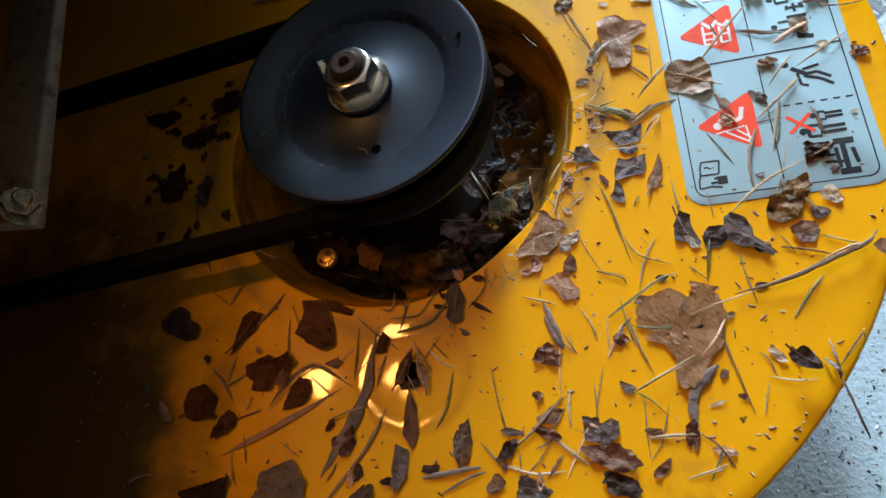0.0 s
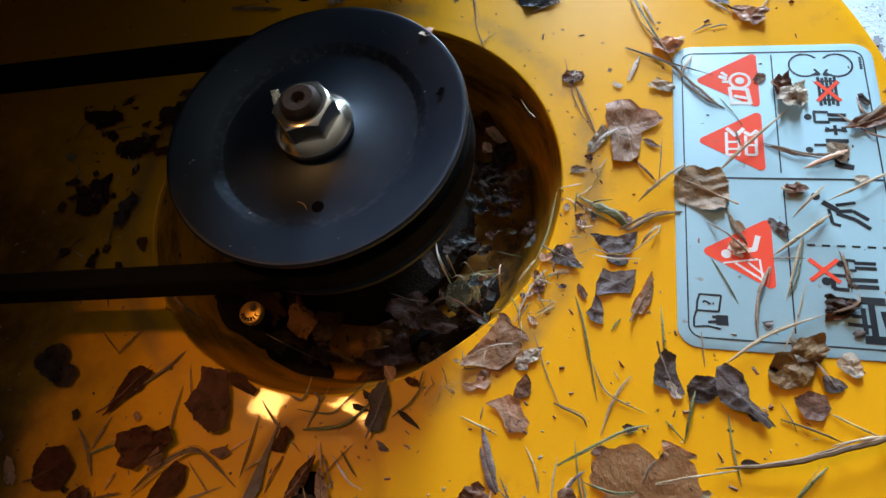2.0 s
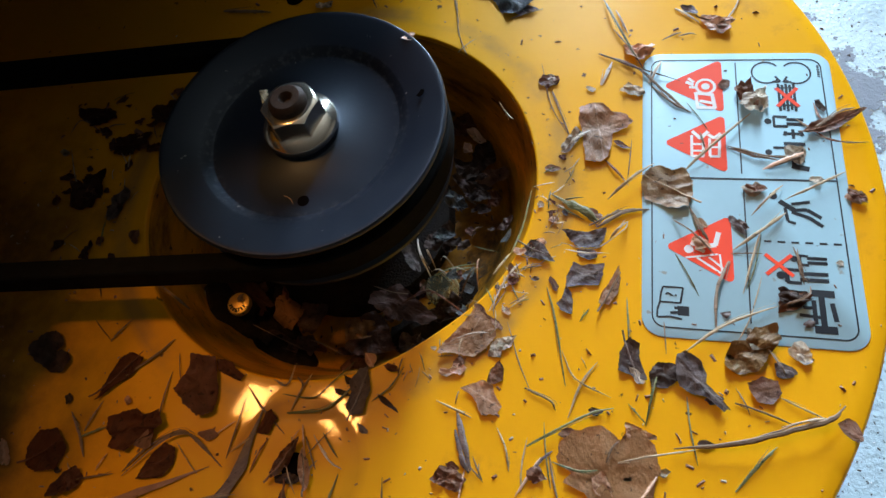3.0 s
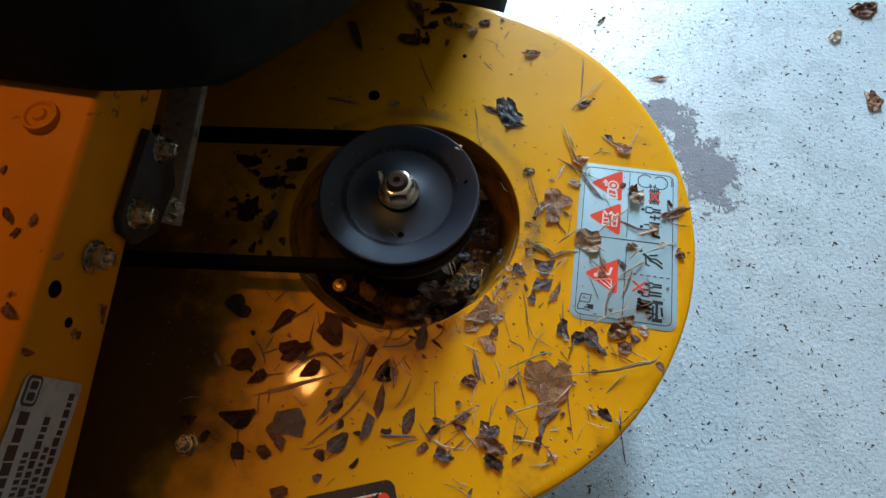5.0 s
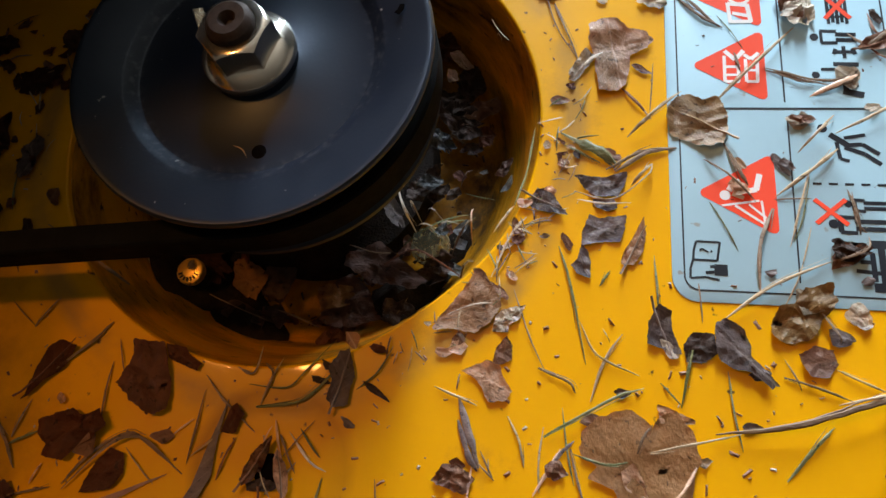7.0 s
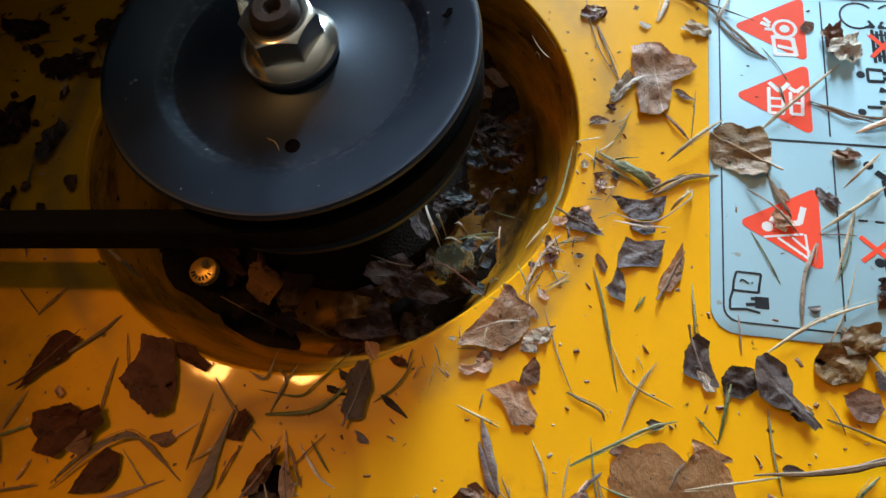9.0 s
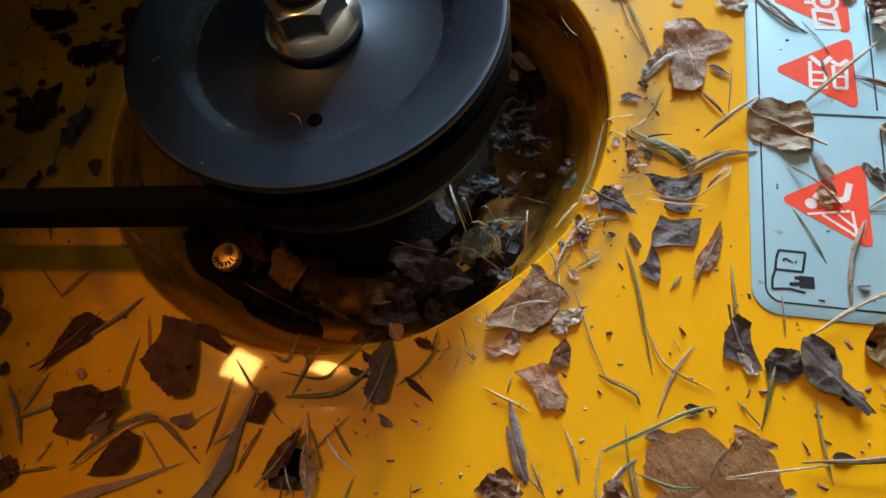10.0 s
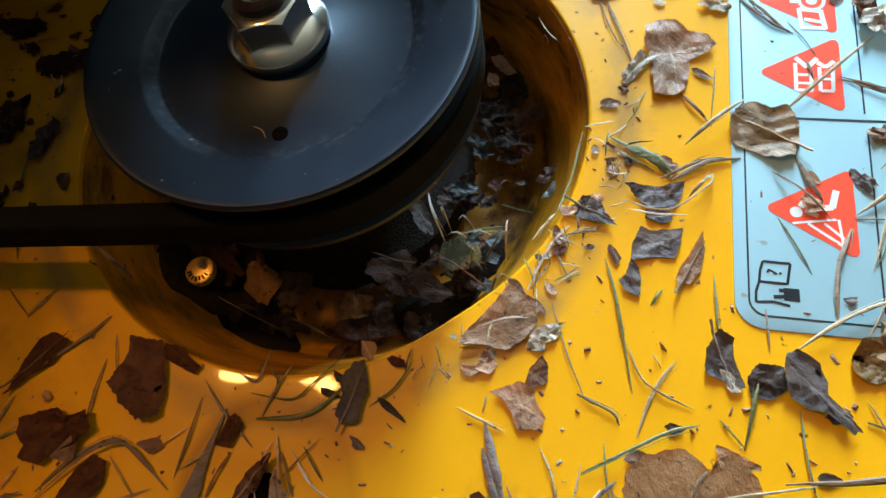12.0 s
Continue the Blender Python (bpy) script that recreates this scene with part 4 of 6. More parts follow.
leaf(0.0912, -0.0281, -26, 0.0154, 0.008, "oval", GREY, crumple=0.3, curl=0.35, tears=[(58, 3.9), (119, 6), (187, 5.9), (223, 4), (300, 4.3), (327, 8.5), (342, 5.4)])
leaf(0.0696, -0.0647, 24, 0.024, 0.019, "frag", TAN, crumple=0.16, curl=0.12, tears=[(4, 9.5), (38, 9.4), (63, 9.8), (88, 11.7), (111, 7.2), (163, 5.8), (199, 10.1), (216, 14.2), (233, 9.2), (280, 8.4), (326, 7.7)])
leaf(0.0810, -0.0676, -72, 0.011, 0.007, "frag", PALEL, crumple=0.5, tears=[(40, 7.2), (119, 3.1), (169, 3.6), (224, 6.2), (277, 4.3), (291, 2), (355, 3.5)])
leaf(0.0825, -0.066, 30, 0.0058, 0.0046, "frag", PALEL, crumple=0.6)
leaf(0.0665, -0.0775, 25, 0.006, 0.0054, "oval", TAN, tears=[(10, 3.1), (68, 2.7), (142, 2.5), (206, 3.3), (293, 2.7)])
leaf(0.0805, -0.0781, 75, 0.010, 0.006, "oval", BROWN, crumple=0.3, tears=[(39, 3.5), (82, 5.3), (152, 2.6), (229, 5), (266, 3.8), (327, 3.3)])
leaf(0.0771, -0.0869, -26, 0.017, 0.010, "frag", TAN, crumple=0.25, tears=[(19, 4), (57, 5.2), (101, 6.4), (166, 9.5), (180, 4.2), (231, 3.5), (268, 6.7), (310, 7.4), (339, 7.3)])
leaf(0.1273, -0.0682, -70, 0.017, 0.009, "oval", GREY, crumple=0.25, curl=0.4, tears=[(20, 2.9), (66, 6.6), (99, 8.1), (155, 4.7), (223, 5.9), (286, 6.3), (309, 9)])
leaf(0.1288, -0.0731, -54, 0.0068, 0.0039, "frag", PALEL, crumple=0.5)
leaf(0.1380, -0.0725, 35, 0.011, 0.009, "frag", DARK, crumple=0.35, tears=[(48, 6), (114, 4.9), (175, 5), (229, 6), (283, 4.6), (343, 5.2)])
leaf(0.1482, -0.0727, -43, 0.024, 0.013, "frag", GREY, crumple=0.3, curl=0.2, lift=0.001, tears=[(22, 4.1), (75, 6.8), (109, 10.1), (129, 9.8), (184, 6.2), (214, 6.2), (258, 5.6), (301, 7.5), (310, 13.7), (319, 14.3), (327, 8.1), (340, 4)])
leaf(0.1545, -0.0792, -31, 0.006, 0.004, "frag", DARK, crumple=0.3)
leaf(0.1670, -0.0610, 30, 0.021, 0.014, "frag", OLIVE, crumple=0.5, curl=0.35, tears=[(25, 9.7), (52, 12.7), (84, 8.1), (120, 4), (164, 7.5), (194, 8.4), (213, 11), (240, 10.4), (284, 7.2), (348, 5.5)])
leaf(0.1696, -0.0565, -38, 0.0088, 0.0091, "frag", PALEL, crumple=0.6, curl=0.4)
leaf(0.1769, -0.0669, -7, 0.0085, 0.0055, "oval", GREY, crumple=0.4)
leaf(0.1705, -0.0743, 9, 0.0115, 0.010, "oval", BROWN, crumple=0.2, curl=0.5, tears=[(40, 5.5), (100, 4.6), (165, 6), (238, 5.2), (297, 5), (355, 5.2)])
leaf(0.1826, -0.0603, -46, 0.0088, 0.0065, "frag", PALEL, crumple=0.6, curl=0.4)
leaf(0.1927, -0.0857, -44, 0.0089, 0.006, "oval", BROWN, crumple=0.2, curl=0.3, lift=0.006)
leaf(0.2023, 0.0362, 26, 0.0255, 0.0067, "oval", BROWN, crumple=0.3, curl=0.7)
leaf(0.1745, 0.0459, -116, 0.0145, 0.0112, "frag", PALEL, crumple=0.8, curl=0.6)
leaf(0.1709, 0.0488, -53, 0.0129, 0.0108, "frag", BROWN, crumple=0.7, curl=0.5)
leaf(0.1625, 0.0555, -31, 0.0059, 0.0059, "frag", BROWN)
leaf(0.1879, 0.0209, -24, 0.0079, 0.008, "frag", PALEL, crumple=0.4)
leaf(0.1807, -0.0413, 32, 0.0112, 0.0073, "frag", BROWN, crumple=0.7, curl=0.6)
leaf(0.152, -0.012, -48, 0.0062, 0.0033, "oval", TAN)
leaf(0.1645, -0.012, -57, 0.0097, 0.0036, "oval", GREY)
leaf(0.1708, 0.0034, 18, 0.009, 0.0059, "frag", PALEL, crumple=0.5)
leaf(0.2051, 0.0021, -17, 0.0075, 0.0045, "frag", TAN, crumple=0.4)
leaf(0.1986, -0.0252, -22, 0.0026, 0.0032, "frag", PALEL)
leaf(0.1266, 0.0725, 21, 0.0128, 0.0109, "frag", TAN, crumple=0.6, curl=0.4)
leaf(0.1256, 0.0512, -18, 0.0102, 0.0066, "frag", PALEL, crumple=0.5)
leaf(0.0909, 0.0573, -31, 0.0083, 0.006, "frag", PALEL, crumple=0.6)
leaf(0.0944, 0.0103, -3, 0.0068, 0.0038, "oval", BROWN, crumple=0.3)
leaf(0.1078, 0.0521, -18, 0.005, 0.003, "frag", PALEL)
leaf(0.1611, 0.088, -9, 0.014, 0.0073, "frag", TAN, crumple=0.5, curl=0.5)
leaf(0.1498, 0.0978, -28, 0.008, 0.0054, "frag", GREY, crumple=0.4)
leaf(0.0731, 0.1007, -22, 0.0134, 0.0085, "frag", GREY, crumple=0.4)
leaf(0.1155, -0.0874, -9, 0.0052, 0.003, "frag", DARK)
leaf(0.1068, -0.0964, -18, 0.0068, 0.0037, "frag", BROWN, crumple=0.4)
leaf(0.1301, -0.0931, -10, 0.0098, 0.0055, "frag", TAN, crumple=0.3, curl=0.3)
leaf(0.1199, -0.0955, -54, 0.0062, 0.0041, "frag", GREY, crumple=0.3)
leaf(0.1381, -0.1049, -22, 0.0036, 0.0036, "frag", PALEL, crumple=0.6)
leaf(0.1517, -0.0942, 1, 0.0059, 0.0028, "oval", DARK, crumple=0.4)
leaf(0.1214, -0.1082, -80, 0.034, 0.034, "frag", COPPER, crumple=0.10, curl=0.08, tears=[(12, 16), (40, 19.1), (57, 19.4), (73, 15.9), (76, 12), (98, 16.4), (116, 16.9), (135, 18.7), (152, 19.6), (173, 17.4), (182, 12.3), (194, 15.8), (218, 9.8), (248, 13.8), (253, 21.7), (262, 25), (274, 21.9), (296, 15.3), (326, 14.1)])
leaf(0.1582, -0.124, -41, 0.0122, 0.0071, "oval", DARK, crumple=0.3, curl=0.5, lift=0.008)
leaf(0.1516, -0.1206, -59, 0.007, 0.0041, "frag", PALEL, crumple=0.5)
leaf(0.0896, -0.1548, -15, 0.0235, 0.0095, "frag", BROWN, crumple=0.45, curl=0.4)
leaf(0.0928, -0.1641, -16, 0.0146, 0.0085, "frag", DARK, crumple=0.45, curl=0.3)
leaf(0.0887, -0.1452, -117, 0.0135, 0.0059, "frag", GREY, crumple=0.3, curl=0.4)
leaf(0.068, -0.1384, 27, 0.0095, 0.0054, "frag", BROWN, crumple=0.3)
leaf(0.0324, -0.151, -99, 0.0167, 0.0063, "oval", BROWN, crumple=0.3)
leaf(0.0065, -0.1539, -92, 0.0181, 0.008, "frag", GREY, crumple=0.35)
leaf(0.0113, -0.1383, -88, 0.024, 0.007, "oval", BROWN, crumple=0.2, tears=[(0, 3), (67, 6.4), (92, 12.9), (113, 6.4), (180, 3), (236, 6.2), (273, 11.1), (304, 6.2)])
leaf(0.0196, -0.1573, -4, 0.0095, 0.0037, "frag", DARK)
leaf(0.0024, -0.1611, -10, 0.0067, 0.0037, "frag", DARK)
leaf(-0.0118, -0.1578, -102, 0.0079, 0.0044, "frag", DARK)
leaf(0.1054, -0.1464, 7, 0.006, 0.0039, "frag", BROWN, crumple=0.4)
leaf(0.1065, -0.1589, 44, 0.0092, 0.0043, "oval", BROWN, crumple=0.4)
leaf(0.1279, -0.1535, -2, 0.0073, 0.0034, "frag", TAN, crumple=0.4)
leaf(0.1326, -0.1268, 33, 0.0051, 0.003, "frag", BROWN, crumple=0.4)
leaf(0.1287, -0.1372, 19, 0.0072, 0.0017, "oval", PALEL)
leaf(0.0597, -0.1651, -14, 0.0157, 0.0079, "frag", GREY, crumple=0.4)
leaf(0.0457, -0.1631, 56, 0.0082, 0.0058, "frag", BROWN, crumple=0.4)
leaf(0.0526, -0.1441, -9, 0.0098, 0.0029, "oval", GREY, crumple=0.2)
leaf(-0.0683, -0.0927, 53, 0.024, 0.010, "oval", RUST, crumple=0.25, tears=[(41, 9.8), (80, 8.5), (115, 6), (213, 6.6), (242, 14.2), (264, 5.6), (354, 5.5)])
leaf(-0.0326, -0.0939, -60, 0.026, 0.020, "frag", RUST, crumple=0.25, curl=0.2, tears=[(10, 7), (55, 8.5), (75, 11), (125, 14.1), (137, 9.7), (162, 8.5), (197, 11.6), (244, 9.4), (283, 12.8), (311, 13.7), (343, 8.3)])
leaf(-0.0235, -0.0868, -28, 0.015, 0.006, "frag", RUST, crumple=0.3, tears=[(10, 3), (70, 3), (150, 7), (200, 4), (260, 2.5), (325, 8), (345, 8.5)])
leaf(-0.0553, -0.1134, 40, 0.023, 0.017, "frag", RUST, crumple=0.3, tears=[(13, 13), (40, 12.5), (54, 6.2), (93, 7), (137, 7.3), (165, 11.7), (191, 10.5), (215, 8.2), (224, 11.6), (274, 9), (306, 6.2), (347, 8.9)])
leaf(-0.0478, -0.1165, 64, 0.009, 0.006, "frag", BROWN, lift=0.001)
leaf(-0.0401, -0.1243, 42, 0.0165, 0.011, "frag", RUST, tears=[(2, 6.3), (50, 8.1), (88, 7.2), (139, 4.9), (210, 7.7), (225, 9.6), (304, 5.8)])
leaf(-0.0233, -0.1121, 7, 0.0067, 0.0058, "frag", BROWN, crumple=0.2)
leaf(-0.0016, -0.1052, 70, 0.0099, 0.006, "frag", RUST, tears=[(29, 4.1), (84, 5), (110, 4.2), (181, 2.4), (230, 5.3), (291, 4.3), (359, 2.6)])
leaf(0.0311, -0.0901, 80, 0.018, 0.009, "oval", GREY, curl=0.2, tears=[(17, 4.5), (82, 9.4), (101, 8.5), (145, 5.7), (194, 3), (241, 7.6), (259, 8.8), (293, 8.4), (321, 4.3)])
leaf(0.0353, -0.1032, -33, 0.0051, 0.0026, "frag", GREY, crumple=0.2)
leaf(0.0245, -0.091, -7, 0.0091, 0.0021, "oval", DARK, crumple=0.2)
leaf(0.0424, -0.0931, -29, 0.0087, 0.0022, "frag", DARK, crumple=0.2)
leaf(0.0322, -0.0774, -53, 0.0074, 0.0041, "frag", TAN, crumple=0.2)
leaf(0.0263, -0.0864, -28, 0.0053, 0.0027, "frag", DARK, crumple=0.3)
leaf(-0.1197, -0.0109, -39, 0.0190, 0.0100, "frag", ROT, crumple=0.5)
leaf(-0.1009, -0.0171, 86, 0.019, 0.0094, "frag", GREY, crumple=0.6)
leaf(-0.1093, 0.0152, 0, 0.0215, 0.0165, "frag", ROT, crumple=0.3)
leaf(-0.087, -0.0331, -118, 0.0053, 0.0101, "frag", BROWN, crumple=0.4)
leaf(-0.1428, 0.0099, -16, 0.0062, 0.0035, "frag", PALEL, crumple=0.4)
leaf(0.0665, 0.1059, -55, 0.0299, 0.0197, "frag", SCRAP, crumple=0.4, curl=0.3)
leaf(0.0529, 0.111, -23, 0.0158, 0.0053, "oval", BROWN, crumple=0.2)
leaf(-0.0306, 0.1752, -25, 0.0271, 0.014, "frag", BROWN, crumple=0.6, curl=0.5)
leaf(-0.029, 0.2082, -55, 0.0334, 0.0136, "frag", BROWN, crumple=0.7, curl=0.6)
leaf(-0.0033, 0.2151, -33, 0.016, 0.0121, "frag", DARK, crumple=0.5)
leaf(0.008, 0.1981, 5, 0.019, 0.0064, "oval", PALEL, crumple=0.3, curl=0.7)
leaf(0.0239, 0.1925, -21, 0.0085, 0.0085, "frag", PALEL, crumple=0.8)
leaf(0.0782, 0.1752, 19, 0.0149, 0.0083, "oval", TAN, crumple=0.4, curl=0.6)
leaf(0.1606, 0.0908, -17, 0.0151, 0.0081, "oval", TAN, crumple=0.4, curl=0.7)
leaf(0.1262, 0.1281, 39, 0.0148, 0.0071, "frag", GREY, crumple=0.5)
leaf(-0.0452, -0.1620, 20, 0.024, 0.022, "frag", GREY, crumple=0.12, curl=0.1, tears=[(11, 11.2), (70, 11.8), (155, 12.1), (216, 13.5), (324, 13.6)])
leaf(-0.0102, -0.1684, 49, 0.0172, 0.0115, "oval", GREY)
leaf(0.0326, -0.1461, 53, 0.0142, 0.0094, "frag", GREY, crumple=0.4)
leaf(-0.0784, 0.1749, -62, 0.0343, 0.0097, "frag", BROWN, crumple=0.5)
leaf(-0.0301, 0.1051, 18, 0.0104, 0.0056, "frag", PALEL, crumple=0.7)
leaf(0.0899, 0.0568, -14, 0.0094, 0.0067, "frag", BROWN, crumple=0.5)
leaf(-0.0889, -0.1259, 34, 0.018, 0.018, "oval", RUST, crumple=0.2, tears=[(11, 9.3), (76, 9.1), (131, 9), (181, 8.9), (222, 9.2), (264, 8.2), (319, 9.4)])
leaf(-0.0799, -0.1647, 8, 0.0282, 0.0135, "frag", DARK, crumple=0.4)
leaf(-0.0741, -0.1864, -30, 0.0156, 0.0088, "frag", DARK, crumple=0.3)
leaf(-0.0561, -0.1822, -17, 0.0112, 0.0075, "frag", BROWN, crumple=0.3)
leaf(-0.0528, -0.1696, -61, 0.0212, 0.0089, "frag", BROWN, crumple=0.3)
leaf(-0.0929, 0.0345, -12, 0.0180, 0.0130, "frag", ROT, crumple=0.6)
leaf(-0.1309, 0.0322, -7, 0.0201, 0.0137, "frag", ROT, crumple=0.4)
leaf(-0.1206, -0.0109, 59, 0.0223, 0.0166, "frag", ROT, crumple=0.3)
leaf(-0.1028, -0.0906, -33, 0.0194, 0.0141, "frag", DARK, crumple=0.3)
leaf(-0.0402, -0.2061, -32, 0.011, 0.01, "frag", BROWN, crumple=0.3)
leaf(0.0839, -0.145, -40, 0.0141, 0.0081, "frag", GREY, crumple=0.3)
leaf(-0.0602, -0.011, -57, 0.0428, 0.0129, "frag", GREY, crumple=0.6)
blade([(0.1448, -0.0639), (0.159, -0.0527), (0.1763, -0.0438)], 0.0015, STRAW, lift=0.003, flat=0.8)
blade([(0.1466, 0.0118), (0.1577, 0.024), (0.1718, 0.04)], 0.0017, STRAW, lift=0.003, flat=0.8)
blade([(0.1621, -0.023), (0.1751, -0.0122), (0.1819, -0.0057)], 0.0019, STRAW, lift=0.002, flat=0.7)
blade([(0.1816, -0.0004), (0.1923, 0.0053), (0.2044, 0.0136)], 0.0015, STRAW, lift=0.003, flat=0.8)
blade([(0.1169, -0.0036), (0.1344, 0.0141)], 0.0019, STRAW, lift=0.004, flat=0.6)
blade([(0.095, -0.002), (0.1062, -0.0086), (0.1132, -0.0148)], 0.0029, GREEN)
blade([(0.0961, -0.0064), (0.1085, -0.013)], 0.0013, GREEN)
blade([(0.1103, -0.0154), (0.1211, -0.009), (0.1316, -0.0069)], 0.002, TWIG, flat=0.7)
blade([(0.1, -0.0237), (0.112, -0.0272), (0.1229, -0.0183), (0.1249, -0.0129)], 0.0009, STRAW, lift=0.004)
blade([(0.1183, -0.0209), (0.1251, -0.0128)], 0.0016, STRAW, lift=0.003)
blade([(0.1012, -0.0266), (0.109, -0.029), (0.1184, -0.0271)], 0.0009, STRAW, lift=0.004)
blade([(0.0959, -0.0427), (0.0998, -0.0549), (0.1052, -0.0799)], 0.0013, GREEN)
blade([(0.1031, -0.0668), (0.1085, -0.0768), (0.1209, -0.0821)], 0.001, STRAW, flat=0.7)
blade([(0.0936, -0.1017), (0.1036, -0.0954), (0.1144, -0.0887), (0.122, -0.0856)], 0.0016, GREEN, lift=0.003)
blade([(0.0825, -0.0578), (0.0881, -0.0726), (0.0931, -0.0825)], 0.0008, TWIG)
blade([(0.0911, -0.0821), (0.1001, -0.0854), (0.1025, -0.0886)], 0.0014, TWIG, flat=0.7)
blade([(0.1067, -0.0908), (0.1104, -0.0786), (0.1159, -0.0698)], 0.0012, STRAW)
blade([(0.1413, -0.097), (0.1614, -0.093), (0.1801, -0.086), (0.1886, -0.0824), (0.1942, -0.0769)], 0.0026, TWIG, lift=0.005, flat=0.75)
blade([(0.1743, -0.0862), (0.1819, -0.0839), (0.189, -0.0816)], 0.0013, STRAW, lift=0.006, flat=0.75)
blade([(0.161, -0.0793), (0.1706, -0.082), (0.1789, -0.0847)], 0.0011, TWIG, flat=0.8)
blade([(0.1754, -0.0761), (0.1809, -0.0787), (0.1899, -0.0822)], 0.0011, STRAW, flat=0.7)
blade([(0.1614, -0.074), (0.1641, -0.0793), (0.1655, -0.0828)], 0.0008, TWIG)
blade([(0.1599, -0.1077), (0.1675, -0.0983), (0.1732, -0.0922)], 0.0019, GREEN)
blade([(0.161, -0.0271), (0.1561, -0.0402), (0.1559, -0.0553)], 0.002, TWIG, lift=0.002, flat=0.5)
blade([(0.1421, -0.0249), (0.1469, -0.0342), (0.1507, -0.0423)], 0.0011, GREEN)
blade([(0.141, -0.0107), (0.1487, -0.0176), (0.1562, -0.0251)], 0.0011, TWIG, lift=0.003)
blade([(0.1332, 0.0542), (0.1412, 0.0452), (0.149, 0.0405)], 0.002, TWIG, flat=0.6)
blade([(0.1104, 0.0724), (0.1254, 0.0634), (0.1449, 0.0569)], 0.0013, TWIG, lift=0.002, flat=0.7)
blade([(0.1102, 0.107), (0.118, 0.0869), (0.1268, 0.0688)], 0.002, GREEN, lift=0.003)
blade([(0.1169, 0.0988), (0.1225, 0.0847)], 0.0017, STRAW)
blade([(0.1122, 0.0544), (0.1163, 0.0677)], 0.0024, PALEL)
blade([(0.1323, 0.0555), (0.1372, 0.0679)], 0.0024, PALEL, lift=0.002)
blade([(0.1615, 0.0243), (0.1779, 0.0185), (0.1889, 0.021)], 0.0015, TWIG, lift=0.002)
blade([(0.175, 0.013), (0.1838, 0.0173), (0.1906, 0.0216)], 0.0025, TAN, lift=0.003)
blade([(0.1468, 0.0466), (0.152, 0.0379), (0.1559, 0.0309)], 0.0008, GREEN)
blade([(0.0619, -0.0676), (0.0699, -0.0644), (0.0763, -0.0628)], 0.0008, PALEL, lift=0.003)
blade([(0.0677, -0.092), (0.0721, -0.1032), (0.0754, -0.1123)], 0.0032, GREY)
blade([(0.0602, -0.0899), (0.0735, -0.0945)], 0.0012, STRAW, flat=0.7)
blade([(0.074, -0.1099), (0.0802, -0.1152)], 0.0008, TWIG)
blade([(0.0671, -0.0904), (0.0677, -0.0855)], 0.0008, TWIG)
blade([(0.093, -0.1145), (0.0986, -0.1062), (0.1024, -0.1022)], 0.0018, GREY)
blade([(0.0988, -0.0931), (0.1003, -0.1038), (0.1027, -0.1144)], 0.001, GREEN)
blade([(0.1022, -0.1058), (0.1113, -0.1079), (0.1183, -0.1064)], 0.0012, GREEN, lift=0.002)
blade([(0.1194, -0.107), (0.1214, -0.0998), (0.1244, -0.0959)], 0.0012, TWIG, lift=0.002)
blade([(0.1221, -0.1039), (0.1357, -0.1), (0.1486, -0.0962)], 0.001, STRAW, lift=0.003)
blade([(0.1253, -0.0444), (0.1264, -0.0617)], 0.0012, GREEN)
blade([(0.1324, -0.0904), (0.1344, -0.0793), (0.1363, -0.072)], 0.0014, GREEN, lift=0.002)
blade([(0.1267, -0.0836), (0.1328, -0.09)], 0.001, GREEN)
blade([(0.1458, -0.0788), (0.1467, -0.0901), (0.1489, -0.101)], 0.001, GREEN)
blade([(0.1383, -0.0521), (0.1391, -0.0647)], 0.0008, TWIG)
blade([(0.0864, 0.0001), (0.0844, -0.0161), (0.081, -0.0291)], 0.0013, GREEN, lift=-0.001)
blade([(0.0806, -0.0296), (0.0749, -0.0389)], 0.0011, STRAW)
blade([(0.0852, -0.0331), (0.0802, -0.0405), (0.0751, -0.0544)], 0.0013, STRAW)
blade([(0.0875, -0.0391), (0.081, -0.0372)], 0.0011, STRAW)
blade([(0.0852, 0.0669), (0.0915, 0.0422), (0.101, 0.0258)], 0.0008, TWIG)
blade([(0.1162, 0.0143), (0.1249, 0.0039)], 0.0014, TAN)
blade([(0.1256, 0.0261), (0.1243, 0.0054)], 0.0007, TWIG)
blade([(0.0985, 0.0184), (0.1033, 0.0247), (0.1084, 0.0299)], 0.0017, PALEL, lift=0.003)
blade([(0.0989, 0.009), (0.1022, 0.0113), (0.105, 0.0163)], 0.0009, STRAW)
blade([(0.1705, -0.0568), (0.1755, -0.0662), (0.177, -0.0685)], 0.0011, TWIG, lift=0.003)
blade([(0.1768, -0.0442), (0.1852, -0.0405), (0.1876, -0.0351)], 0.0011, TWIG, lift=0.004)
blade([(0.196, 0.0465), (0.1972, 0.0395), (0.1999, 0.0367)], 0.0016, BROWN)
blade([(0.1847, -0.0198), (0.1849, -0.0298), (0.1877, -0.034)], 0.0011, TWIG)
blade([(0.1697, -0.0076), (0.1762, -0.0001), (0.1817, 0.0063)], 0.0014, STRAW, lift=0.004)
blade([(0.1608, -0.024), (0.1732, -0.0231)], 0.0009, TWIG)
blade([(0.1654, -0.0396), (0.1694, -0.024), (0.1732, -0.0123)], 0.0011, STRAW, lift=0.002)
blade([(0.1621, -0.0595), (0.1675, -0.0479), (0.1726, -0.0305)], 0.0007, STRAW)
blade([(0.1951, 0.0299), (0.2043, 0.0247), (0.2144, 0.0272)], 0.0008, TWIG, lift=0.004)
